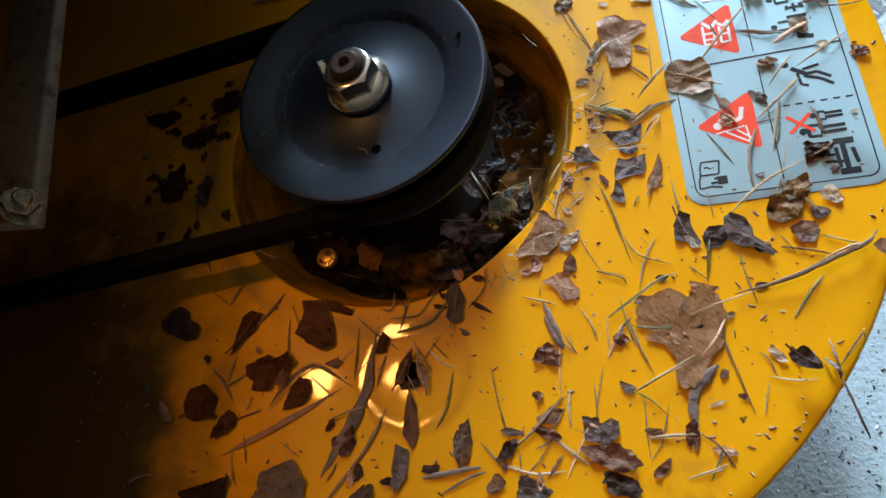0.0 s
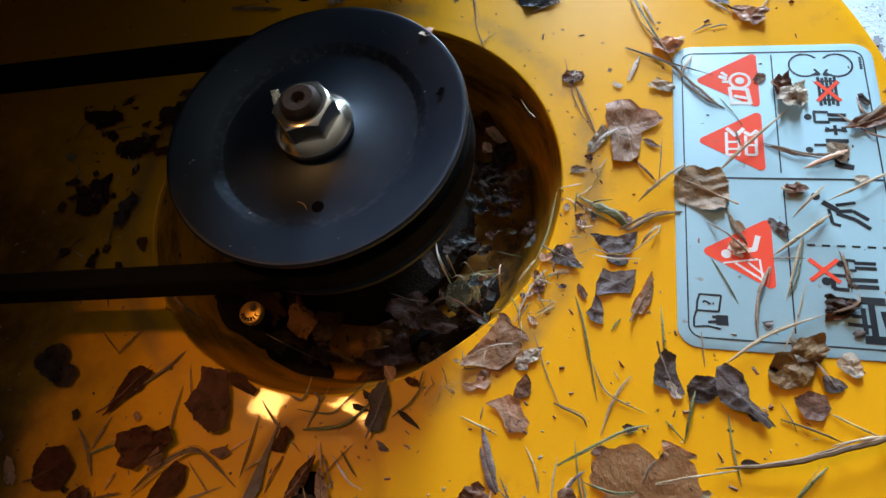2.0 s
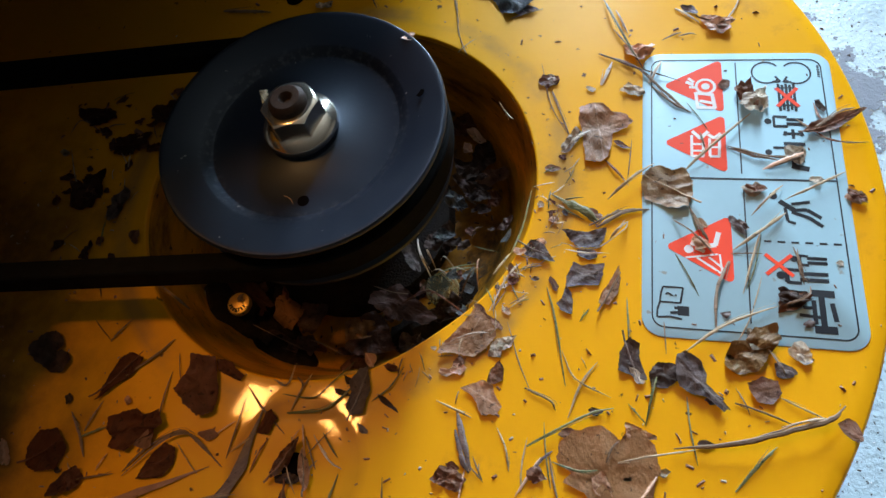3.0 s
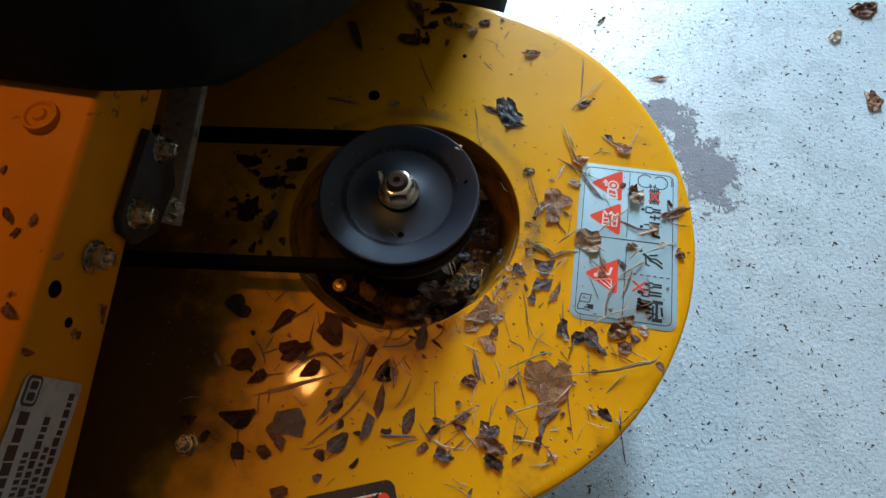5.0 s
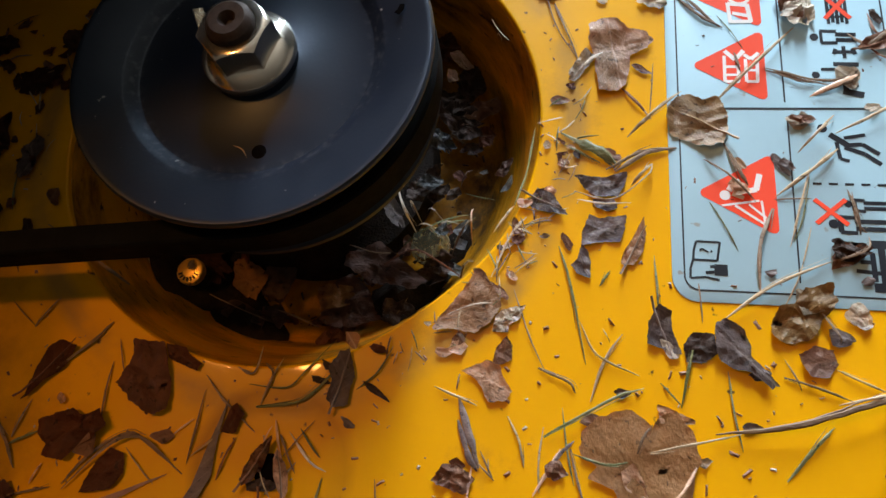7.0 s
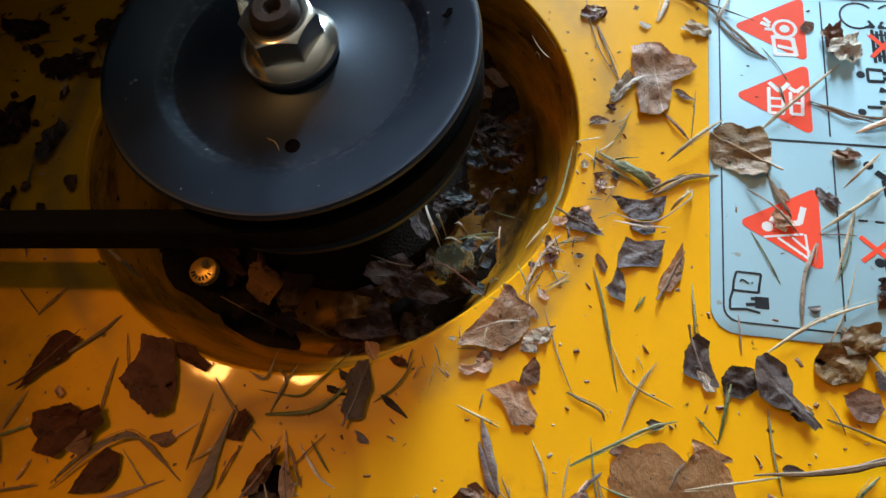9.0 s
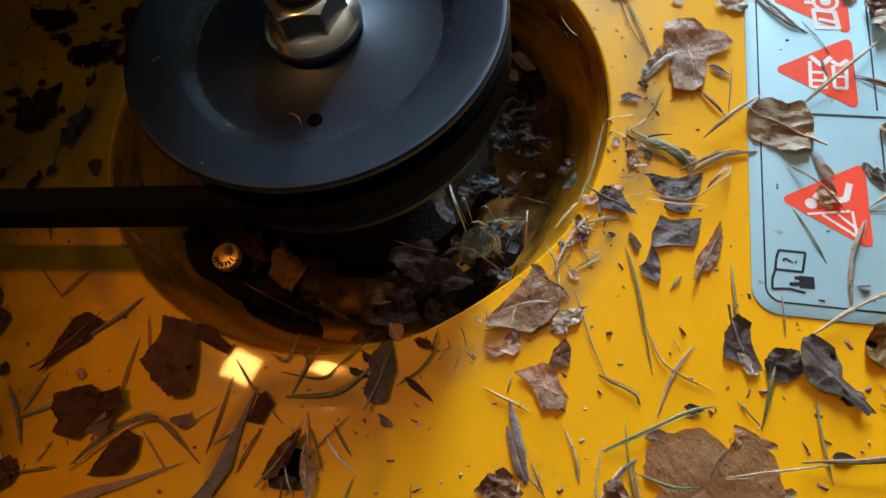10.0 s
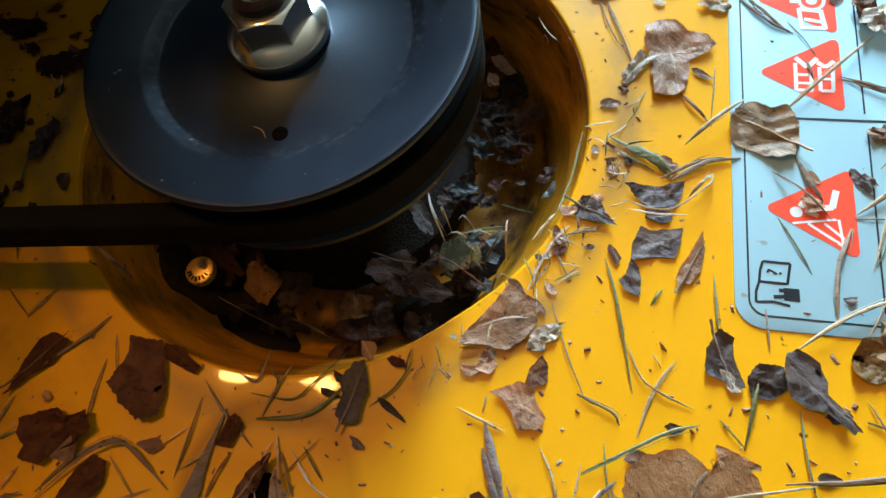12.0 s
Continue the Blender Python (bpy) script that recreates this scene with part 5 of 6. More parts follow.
blade([(0.0499, 0.0716), (0.0442, 0.0858), (0.0401, 0.1081)], 0.0008, TWIG)
blade([(0.0452, 0.0735), (0.0535, 0.0827)], 0.0008, STRAW)
blade([(0.0681, 0.0453), (0.075, 0.0361)], 0.0007, STRAW, lift=-0.002)
blade([(0.0676, 0.094), (0.0831, 0.1006)], 0.0012, TWIG)
blade([(0.1446, 0.0827), (0.1517, 0.0842)], 0.0014, TWIG)
blade([(0.1374, 0.0803), (0.1458, 0.085)], 0.0014, TWIG)
blade([(0.1101, -0.0687), (0.1122, -0.0726)], 0.0006, STRAW)
blade([(0.1088, -0.0553), (0.112, -0.0501)], 0.0013, GREEN)
blade([(-0.0037, -0.0889), (0.0023, -0.0905), (0.0036, -0.0819)], 0.0013, TWIG)
blade([(0.1198, -0.1463), (0.1203, -0.1347), (0.1259, -0.1275), (0.1309, -0.1231)], 0.0055, GREY)
blade([(0.0734, -0.1116), (0.072, -0.1313)], 0.0011, TAN)
blade([(0.0726, -0.1318), (0.0619, -0.143), (0.0478, -0.1541)], 0.0018, TWIG, flat=0.7)
blade([(0.064, -0.1431), (0.0737, -0.1516), (0.0809, -0.1573)], 0.002, STRAW)
blade([(0.0499, -0.1568), (0.0607, -0.1597), (0.072, -0.159)], 0.0016, PALEL)
blade([(0.0651, -0.1616), (0.0711, -0.1531)], 0.002, BROWN)
blade([(0.0451, -0.1182), (0.048, -0.1338), (0.0513, -0.1471)], 0.0011, TWIG)
blade([(0.0684, -0.0992), (0.0721, -0.1088), (0.0751, -0.1131)], 0.0028, GREY)
blade([(0.0756, -0.1073), (0.0801, -0.1153)], 0.0009, TWIG)
blade([(0.0913, -0.1183), (0.0955, -0.1107), (0.0986, -0.1047)], 0.0016, TAN)
blade([(0.1014, -0.1045), (0.1045, -0.1158), (0.1081, -0.1251)], 0.0011, TWIG)
blade([(0.0996, -0.1317), (0.108, -0.1276), (0.1238, -0.119)], 0.0016, STRAW, lift=0.004, flat=0.7)
blade([(0.1035, -0.1327), (0.1027, -0.1448), (0.1028, -0.1555)], 0.0009, TWIG)
blade([(0.1034, -0.148), (0.112, -0.1476), (0.1218, -0.1476)], 0.0016, STRAW, flat=0.7)
blade([(0.1215, -0.1476), (0.1264, -0.1516), (0.1312, -0.1596)], 0.0013, TWIG)
blade([(0.1337, -0.1095), (0.1368, -0.1245), (0.1407, -0.1417)], 0.0011, TWIG)
blade([(0.1138, -0.1628), (0.1234, -0.1601), (0.1285, -0.158)], 0.0013, STRAW)
blade([(0.1221, -0.1637), (0.1264, -0.1557), (0.1283, -0.1513)], 0.0013, GREEN)
blade([(0.1367, -0.1054), (0.1314, -0.1136), (0.1252, -0.1204)], 0.0014, TAN, lift=0.003)
blade([(0.1458, -0.119), (0.1485, -0.1223), (0.1505, -0.1291)], 0.0009, TWIG)
blade([(0.1705, -0.1296), (0.1692, -0.1228), (0.1693, -0.1163)], 0.0014, TWIG, lift=0.004)
blade([(0.1699, -0.1276), (0.1789, -0.1163), (0.1808, -0.117)], 0.001, TWIG, lift=0.004)
blade([(0.1663, -0.123), (0.1691, -0.1278), (0.1702, -0.1308)], 0.0021, GREY, lift=0.004)
blade([(0.1706, -0.1304), (0.1726, -0.1424), (0.1748, -0.1513)], 0.0016, DARK, lift=0.002, flat=0.7)
blade([(0.0855, -0.1274), (0.0854, -0.142)], 0.0009, TWIG)
blade([(0.0789, -0.1407), (0.0863, -0.1445)], 0.0016, TAN)
blade([(0.078, -0.1093), (0.0785, -0.1138)], 0.0007, TWIG)
blade([(0.0292, -0.1194), (0.0266, -0.1327), (0.0219, -0.1412)], 0.0016, GREEN)
blade([(0.0048, -0.1009), (0.0199, -0.0972), (0.0299, -0.0857)], 0.0017, GREEN)
blade([(0.0398, -0.1473), (0.0461, -0.1547), (0.0502, -0.1578)], 0.0011, TWIG)
blade([(0.0549, -0.1509), (0.0553, -0.1609)], 0.0009, TWIG)
blade([(0.0718, -0.1623), (0.0805, -0.1458), (0.0831, -0.1399)], 0.0011, TAN)
blade([(-0.0279, -0.1592), (-0.0188, -0.1443), (-0.0092, -0.1262), (-0.0044, -0.0991)], 0.0082, GREY, flat=0.12)
# the grey strip's long shadow, put in as a flat brown strip
blade([(-0.0757, -0.149), (-0.0501, -0.138), (-0.0199, -0.1232)], 0.0046, BROWN, flat=0.12)
blade([(-0.0256, -0.1364), (-0.007, -0.1309)], 0.0012, TWIG, lift=0.003)
blade([(-0.0535, -0.1308), (-0.0413, -0.1171), (-0.031, -0.1129), (-0.0202, -0.1189)], 0.0015, TWIG, lift=0.002)
blade([(0.0238, -0.1661), (0.035, -0.1604), (0.042, -0.1582)], 0.0016, GREY)
blade([(0.103, -0.1565), (0.1079, -0.1489), (0.1117, -0.1362)], 0.0009, TWIG)
blade([(-0.0845, -0.1105), (-0.077, -0.1183), (-0.072, -0.1263)], 0.0018, TWIG)
blade([(-0.0765, -0.1194), (-0.0667, -0.1143)], 0.0016, GREEN)
blade([(-0.0757, -0.1171), (-0.0723, -0.1048)], 0.0012, TWIG)
blade([(-0.0789, -0.0811), (-0.0725, -0.0705)], 0.0012, TWIG)
blade([(-0.0905, -0.0724), (-0.0785, -0.081)], 0.0006, TWIG)
blade([(-0.0691, -0.0965), (-0.0567, -0.0853), (-0.0505, -0.0774)], 0.0017, TWIG)
blade([(-0.0469, -0.0905), (-0.0467, -0.1022), (-0.0457, -0.112)], 0.0011, TWIG)
blade([(-0.0465, -0.0828), (-0.041, -0.0961)], 0.0007, TWIG)
blade([(-0.0542, -0.1293), (-0.0463, -0.1193), (-0.0354, -0.1122), (-0.0264, -0.1157), (-0.015, -0.1226)], 0.0015, TWIG)
blade([(-0.0209, -0.1116), (-0.0148, -0.1061)], 0.0009, TAN)
blade([(-0.0355, -0.1166), (-0.0238, -0.1264)], 0.0007, STRAW)
blade([(-0.0143, -0.1196), (-0.0134, -0.1081), (-0.013, -0.0971)], 0.001, TWIG)
blade([(-0.0137, -0.0923), (-0.0059, -0.0995), (0.0058, -0.1083)], 0.001, TWIG)
blade([(0.0001, -0.1104), (-0.0023, -0.1167), (-0.0038, -0.1232)], 0.0013, BROWN)
blade([(0.0058, -0.1012), (0.0082, -0.0922), (0.0112, -0.0847)], 0.001, STRAW)
blade([(0.0053, -0.0871), (0.0087, -0.0906), (0.006, -0.0996)], 0.0012, TWIG)
blade([(0.0011, -0.094), (0.0137, -0.0941), (0.0187, -0.0891), (0.0269, -0.0786)], 0.0011, GREEN)
blade([(0.036, -0.0929), (0.0422, -0.0871), (0.0461, -0.0787)], 0.0011, GREEN)
blade([(0.0119, -0.104), (0.0151, -0.1137)], 0.0011, TAN)
blade([(0.016, -0.1147), (0.0243, -0.1032)], 0.0008, TWIG)
blade([(0.017, -0.1073), (0.0246, -0.115), (0.0301, -0.1176)], 0.0011, PALEL)
blade([(0.0202, -0.1059), (0.0277, -0.1139)], 0.0011, GREEN)
blade([(0.0143, -0.1081), (0.0206, -0.119)], 0.001, TWIG)
blade([(0.0092, -0.1111), (0.0111, -0.1059)], 0.0007, TAN)
blade([(0.0442, -0.0821), (0.0449, -0.0753)], 0.001, TWIG)
blade([(-0.1224, 0.0204), (-0.11, 0.0092), (-0.105, 0.0032)], 0.0008, PALEL)
blade([(-0.1409, 0.0124), (-0.1309, -0.0038), (-0.1255, -0.0109)], 0.001, PALEL)
blade([(-0.1454, 0.0203), (-0.1412, 0.029), (-0.1223, 0.019)], 0.0011, TWIG)
blade([(-0.1049, -0.0258), (-0.1022, -0.039)], 0.0016, GREEN)
blade([(-0.0651, -0.1303), (-0.0626, -0.1238)], 0.0012, TAN)
blade([(-0.0723, -0.1345), (-0.0577, -0.1305)], 0.0012, TWIG)
blade([(0.1173, 0.1204), (0.1268, 0.1355), (0.1408, 0.1548)], 0.0023, STRAW, lift=0.003)
blade([(0.1235, 0.1319), (0.1227, 0.1786)], 0.0015, TWIG)
blade([(0.1607, 0.0863), (0.1686, 0.0987), (0.1719, 0.1114)], 0.0014, STRAW)
blade([(0.1432, 0.0995), (0.1534, 0.0905)], 0.0018, STRAW)
blade([(-0.0864, 0.1021), (-0.0583, 0.1011)], 0.0032, TWIG)
blade([(-0.0185, 0.1585), (-0.007, 0.1358), (0.0031, 0.1197)], 0.0014, TWIG)
blade([(-0.0089, 0.1185), (-0.0006, 0.1027)], 0.0013, TWIG)
blade([(-0.033, 0.1946), (-0.0223, 0.1765)], 0.002, STRAW, lift=0.003)
blade([(0.0378, 0.1607), (0.0468, 0.1527)], 0.0014, TWIG)
blade([(0.0379, 0.1122), (0.0434, 0.0913)], 0.0013, TWIG)
blade([(0.0908, 0.0513), (0.1004, 0.0267)], 0.0012, TWIG)
blade([(0.1522, 0.0309), (0.1542, 0.0222)], 0.0012, TWIG)
blade([(-0.0482, -0.0641), (-0.0858, -0.0439)], 0.0016, TWIG)
blade([(-0.03, -0.1741), (-0.0075, -0.1474), (0.0003, -0.1325)], 0.0018, TWIG)
blade([(0.016, -0.1602), (0.0394, -0.1565)], 0.0029, GREY)
blade([(0.0382, -0.0342), (0.0507, -0.0282), (0.063, -0.0201)], 0.0012, GREEN, lift=0.012, base=WELL)
blade([(0.0454, -0.0342), (0.0641, -0.0226)], 0.0012, GREEN, lift=0.013, base=WELL)
blade([(0.0331, -0.0094), (0.0391, -0.0233), (0.0433, -0.0298)], 0.0014, PALEL, lift=0.015, base=WELL)
blade([(0.0641, -0.0179), (0.065, -0.0335)], 0.0011, TAN, lift=0.015, base=WELL)
blade([(0.0276, -0.0456), (0.0426, -0.0387), (0.0528, -0.042), (0.0636, -0.0471)], 0.001, RUST, lift=0.013, base=WELL)
blade([(-0.0664, -0.037), (-0.0618, -0.0481), (-0.0561, -0.0564)], 0.0007, STRAW, lift=0.009, base=WELL)
blade([(0.058, -0.0083), (0.0622, -0.0009)], 0.0008, TWIG, lift=0.007, base=WELL)
leaf(0.0428, -0.0132, 48, 0.0172, 0.0103, "frag", DARK, crumple=0.8, curl=0.3, lift=0.009, base=WELL)
leaf(0.05, -0.0143, 55, 0.0105, 0.0066, "frag", DARK, crumple=0.8, curl=0.3, lift=0.007, base=WELL)
leaf(-0.0216, -0.0525, -30, 0.0215, 0.0122, "frag", COPPER, crumple=0.3, curl=0.3, lift=0.003, base=WELL)
leaf(-0.0444, -0.0427, -25, 0.026, 0.0149, "frag", ROT, crumple=0.3, curl=0.3, lift=0.001, base=WELL)
leaf(-0.0087, -0.0522, -103, 0.0185, 0.0135, "frag", DARK, crumple=0.4, curl=0.3, lift=0.002, base=WELL)
leaf(0.0202, -0.0573, 8, 0.0243, 0.0186, "frag", ROT, crumple=0.35, curl=0.3, lift=0.003, base=WELL)
leaf(0.03, -0.0429, -13, 0.0309, 0.0167, "frag", ROT, crumple=0.35, curl=0.3, lift=0.005, base=WELL)
leaf(0.0533, 0.0276, -44, 0.0208, 0.0118, "frag", DARK, crumple=0.8, curl=0.3, lift=0.004, base=WELL)
leaf(0.0518, -0.0394, 135, 0.0134, 0.0101, "frag", DARK, crumple=0.9, curl=0.3, lift=0.003, base=WELL)
leaf(0.0506, -0.0449, 43, 0.0144, 0.0083, "frag", DARK, crumple=0.9, curl=0.3, lift=0.003, base=WELL)
leaf(-0.0719, -0.0544, -121, 0.0147, 0.0156, "frag", DARK, crumple=0.4, curl=0.3, lift=0.001, base=WELL)
leaf(-0.0194, -0.065, -12, 0.0191, 0.0082, "frag", DARK, crumple=0.5, curl=0.3, base=WELL)
leaf(0.0512, 0.037, -45, 0.007, 0.0047, "frag", TAN, crumple=0.5, curl=0.3, lift=0.009, base=WELL)
leaf(0.0549, 0.0193, -41, 0.0177, 0.007, "frag", TAN, crumple=0.3, curl=0.3, lift=0.003, base=WELL)
leaf(0.0174, -0.0237, -38, 0.0198, 0.0129, "frag", DARK, crumple=0.5, curl=0.3, lift=0.001, base=WELL)
leaf(0.0468, -0.0115, 12, 0.0111, 0.0068, "frag", SCRAP, crumple=0.9, curl=0.3, lift=0.012, base=WELL)
leaf(0.0569, -0.0155, 50, 0.0081, 0.0047, "frag", DARK, crumple=0.9, curl=0.3, lift=0.011, base=WELL)
leaf(0.0536, -0.031, 40, 0.0057, 0.0041, "frag", SCRAP, crumple=0.9, curl=0.3, lift=0.013, base=WELL)
leaf(0.0611, -0.0292, 55, 0.0071, 0.0049, "frag", SCRAP, crumple=0.9, curl=0.3, lift=0.011, base=WELL)
leaf(0.0763, -0.0121, 59, 0.0091, 0.005, "frag", ROT, crumple=0.8, curl=0.3, lift=0.027, base=WELL)
leaf(0.0781, -0.0206, 63, 0.0082, 0.0025, "frag", SCRAP, crumple=0.6, curl=0.3, lift=0.032, base=WELL)
leaf(0.0494, 0.0088, -48, 0.0152, 0.0088, "frag", SCRAP, crumple=0.8, curl=0.3, lift=0.007, base=WELL)
leaf(0.0141, -0.0564, -158, 0.0165, 0.0106, "frag", COPPER, crumple=0.3, curl=0.3, lift=0.004, base=WELL)
leaf(0.0259, -0.0633, 170, 0.0127, 0.0079, "frag", ROT, crumple=0.3, curl=0.3, lift=0.005, base=WELL)
leaf(0.0544, 0.0469, -53, 0.0131, 0.0057, "frag", TAN, crumple=0.6, curl=0.3, lift=0.007, base=WELL)
blade([(0.0427, -0.0262), (0.0564, -0.0331)], 0.001, STRAW, lift=0.015, base=WELL)
blade([(0.0458, -0.0204), (0.0545, -0.0259)], 0.0008, PALEL, lift=0.015, base=WELL)
blade([(0.0571, -0.0381), (0.0626, -0.0292), (0.0647, -0.0226)], 0.001, TWIG, lift=0.015, base=WELL)
blade([(0.0495, -0.0312), (0.0603, -0.0257)], 0.001, PALEL, lift=0.016, base=WELL)
blade([(0.0392, -0.0167), (0.0445, -0.0249)], 0.001, STRAW, lift=0.015, base=WELL)
blade([(0.0148, -0.0344), (0.0282, -0.0394), (0.0359, -0.0373)], 0.0008, TWIG, lift=0.009, base=WELL)
blade([(-0.0088, -0.0625), (0.0092, -0.0682)], 0.001, TWIG, lift=0.007, base=WELL)
blade([(-0.0396, -0.0573), (-0.0221, -0.0637), (-0.008, -0.068)], 0.0008, TWIG, lift=0.005, base=WELL)
blade([(0.0614, -0.049), (0.0676, -0.0404)], 0.0011, TWIG, lift=0.019, base=WELL)
blade([(0.0675, 0.0497), (0.0739, 0.0411)], 0.0006, PALEL, lift=0.027, base=WELL)
blade([(-0.0010, -0.0290), (0.0022, -0.0303), (0.0040, -0.0328)], 0.0005, STRAW, lift=0.0003, base=0.2398)

# ---- soil, crumbs and floor wear ----


def make_soil():
    """Dirt heaped unevenly over the bottom of the well, bare metal between."""
    bm = bmesh.new()
    N, M = 72, 22
    grid = []
    for i in range(M + 1):
        r = 0.004 + 0.0755 * i / M
        row = []
        for k in range(N):
            a = 2 * math.pi * k / N
            q = Vector((r * math.cos(a), r * math.sin(a), 0))
            h = 0.0006 + 0.010 * noise.noise(q * 42 + Vector((3, 7, 0))) + 0.004 * noise.noise(q * 160) - 0.009 * max(0, math.cos(a + radians(20))) * (r / 0.08)
            bank = max(0.0, 1 - abs(a - radians(222)) / radians(48)) ** 0.5 * max(0.0, (r - 0.052) / 0.027)
            heap = max(0.0, 1 - abs(a - radians(318)) / radians(20)) ** 0.5 * max(0.0, (r - 0.048) / 0.031)
            for bx, by, br in ((0.004, -0.059, 0.010), (0.056, -0.006, 0.011), (-0.060, -0.030, 0.012)):
                h -= 0.012 * math.exp(-((q.x - bx) ** 2 + (q.y - by) ** 2) / br ** 2)
            h += heap * (0.016 + 0.008 * noise.noise(q * 260))
            h += bank * (0.0135 + 0.005 * noise.noise(q * 120))
            row.append(bm.verts.new((q.x, q.y, DECK - 0.042 + h + (0.0015 if r > 0.06 and abs(a - radians(290)) < 1.0 else 0))))
        grid.append(row)
    for a, b in zip(grid, grid[1:]):
        for k in range(N):
            bm.faces.new((a[k], b[k], b[(k + 1) % N], a[(k + 1) % N]))
    return tagged(link(bm, "soil", SOIL), "black soil and rotted leaves caked in the well", "soil", kind="stuff")


make_soil()
blade([(0.1103, 0.072), (0.126, 0.0644), (0.138, 0.0512), (0.1479, 0.0406)], 0.0022, TWIG, lift=0.0012)
blade([(0.1162, 0.087), (0.1244, 0.0738), (0.1298, 0.0633)], 0.0014, TWIG, lift=0.0012)
blade([(0.1618, 0.0236), (0.1715, 0.0194), (0.1818, 0.0179)], 0.0018, TWIG, lift=0.0012)
blade([(0.1888, 0.038), (0.1949, 0.0336), (0.2049, 0.0416), (0.211, 0.0442)], 0.002, TWIG, lift=0.0012)
blade([(0.1948, 0.0327), (0.2007, 0.0275), (0.2126, 0.0274)], 0.0012, RUST, lift=0.0012)
blade([(0.1835, -0.0197), (0.1851, -0.0275), (0.1859, -0.0345)], 0.0014, TWIG, lift=0.0012)
blade([(0.1474, -0.0044), (0.1516, -0.0145), (0.1543, -0.0193)], 0.002, TWIG, lift=0.0012)
blade([(0.1001, -0.0051), (0.1066, -0.0085), (0.1133, -0.0131)], 0.0062, GREEN, lift=0.0012)
blade([(0.1132, -0.016), (0.1226, -0.0095), (0.1327, -0.0066)], 0.0026, TWIG, lift=0.0012)
blade([(0.1764, 0.0145), (0.1871, 0.0189), (0.1891, 0.0197)], 0.003, TWIG, lift=0.0012)
blade([(0.115, 0.0157), (0.1194, 0.0105), (0.1237, 0.0055)], 0.0016, RUST, lift=0.0012)
blade([(0.1666, -0.0379), (0.1695, -0.0299), (0.173, -0.015)], 0.0009, GREEN, lift=0.0012)
leaf(0.1939, 0.0092, 20, 0.005, 0.0034, "frag", PALEL, crumple=0.7, lift=0.0004)
leaf(0.2069, 0.0029, -25, 0.0085, 0.005, "frag", BROWN, crumple=0.9, lift=0.0004)
leaf(0.1521, -0.0206, -30, 0.009, 0.005, "frag", TAN, crumple=0.6, lift=0.0004)
leaf(0.1663, -0.0118, -50, 0.0065, 0.0035, "frag", GREY, crumple=0.8, lift=0.0004)
leaf(0.1594, -0.0483, 10, 0.004, 0.003, "frag", GREY, crumple=0.8, lift=0.0004)
leaf(0.1864, -0.0492, 40, 0.004, 0.003, "frag", GREY, crumple=0.8, lift=0.0004)
leaf(0.1816, -0.0405, -20, 0.012, 0.0075, "frag", DARK, crumple=0.9, lift=0.0004)
leaf(0.1712, 0.0041, 10, 0.009, 0.005, "frag", BROWN, crumple=0.9, lift=0.0004)
leaf(0.198, 0.0443, -60, 0.0085, 0.003, "frag", DARK, crumple=0.6, lift=0.0004)
for x, y, turn, ln, tone in ((0.0560, 0.0165, -30, 0.020, DARK), (0.0640, 0.0245, 35, 0.019, BROWN), (0.0580, 0.0360, 70, 0.021, DARK), (0.0470, 0.0530, 120, 0.020, RUST), (0.0350, 0.0610, 160, 0.018, DARK), (0.0665, 0.0120, 95, 0.013, RUST), (0.0610, 0.0075, 10, 0.009, DARK)):
    leaf(x, y, turn, ln, ln * 0.62, "frag", tone, crumple=0.7, curl=0.3, lift=0.004, base=WELL)
leaf(0.0342, -0.0225, -52, 0.0160, 0.0062, "frag", GREY, crumple=0.4, curl=0.5, lift=0.013, base=WELL)
leaf(-0.0591, -0.0569, -20, 0.0075, 0.0045, "frag", COPPER, crumple=0.3, curl=0.3, lift=0.005, base=WELL)
leaf(-0.0422, -0.0489, 70, 0.0040, 0.0030, "frag", GREY, crumple=0.2, curl=0.1, lift=0.0117, base=WELL)


def crumbs(name, count, place, sizes, material, label, seed):
    """Many tiny chips in one mesh."""
    rnd = random.Random(seed)
    verts, faces = [], []
    for _ in range(count):
        x, y, z = place(rnd)
        s, a = rnd.uniform(*sizes), rnd.uniform(0, 6.28)
        lx, ly, lz = s * rnd.uniform(0.6, 1.8), s * rnd.uniform(0.3, 0.8), s * rnd.uniform(0.25, 0.6)
        b = len(verts)
        for sx, sy, sz in ((-1, -1, 0), (1, -0.7, 0), (0.8, 1, 0), (-0.9, 0.6, 0), (0.1, 0.0, 1), (-0.4, -0.2, 0.8)):
            px, py = sx * lx, sy * ly
            verts.append((x + px * math.cos(a) - py * math.sin(a), y + px * math.sin(a) + py * math.cos(a), z + sz * lz * 1.6 + 0.0001))
        faces += [(b, b + 1, b + 4), (b + 1, b + 2, b + 4), (b + 2, b + 3, b + 5, b + 4), (b + 3, b, b + 5), (b, b + 4, b + 5), (b, b + 3, b + 2, b + 1)]
    me = bpy.data.meshes.new(name)
    me.from_pydata(verts, [], faces)
    me.materials.append(material)
    return tagged(new(name, me), label, "debris", kind="stuff")


def on_deck(rnd):
    while True:
        x, y = rnd.uniform(-0.16, 0.22), rnd.uniform(-0.22, 0.22)
        r = math.hypot(x, y)
        if 0.103 < r < 0.216 and rnd.random() < (0.9 if y < 0 else 0.35) + (0.3 if r < 0.115 else 0):
            return x, y, DECK


def on_lip(rnd):
    a, r = radians(rnd.gauss(-25, 50)), rnd.uniform(0.0885, 0.104)
    return r * math.cos(a), r * math.sin(a), DECK


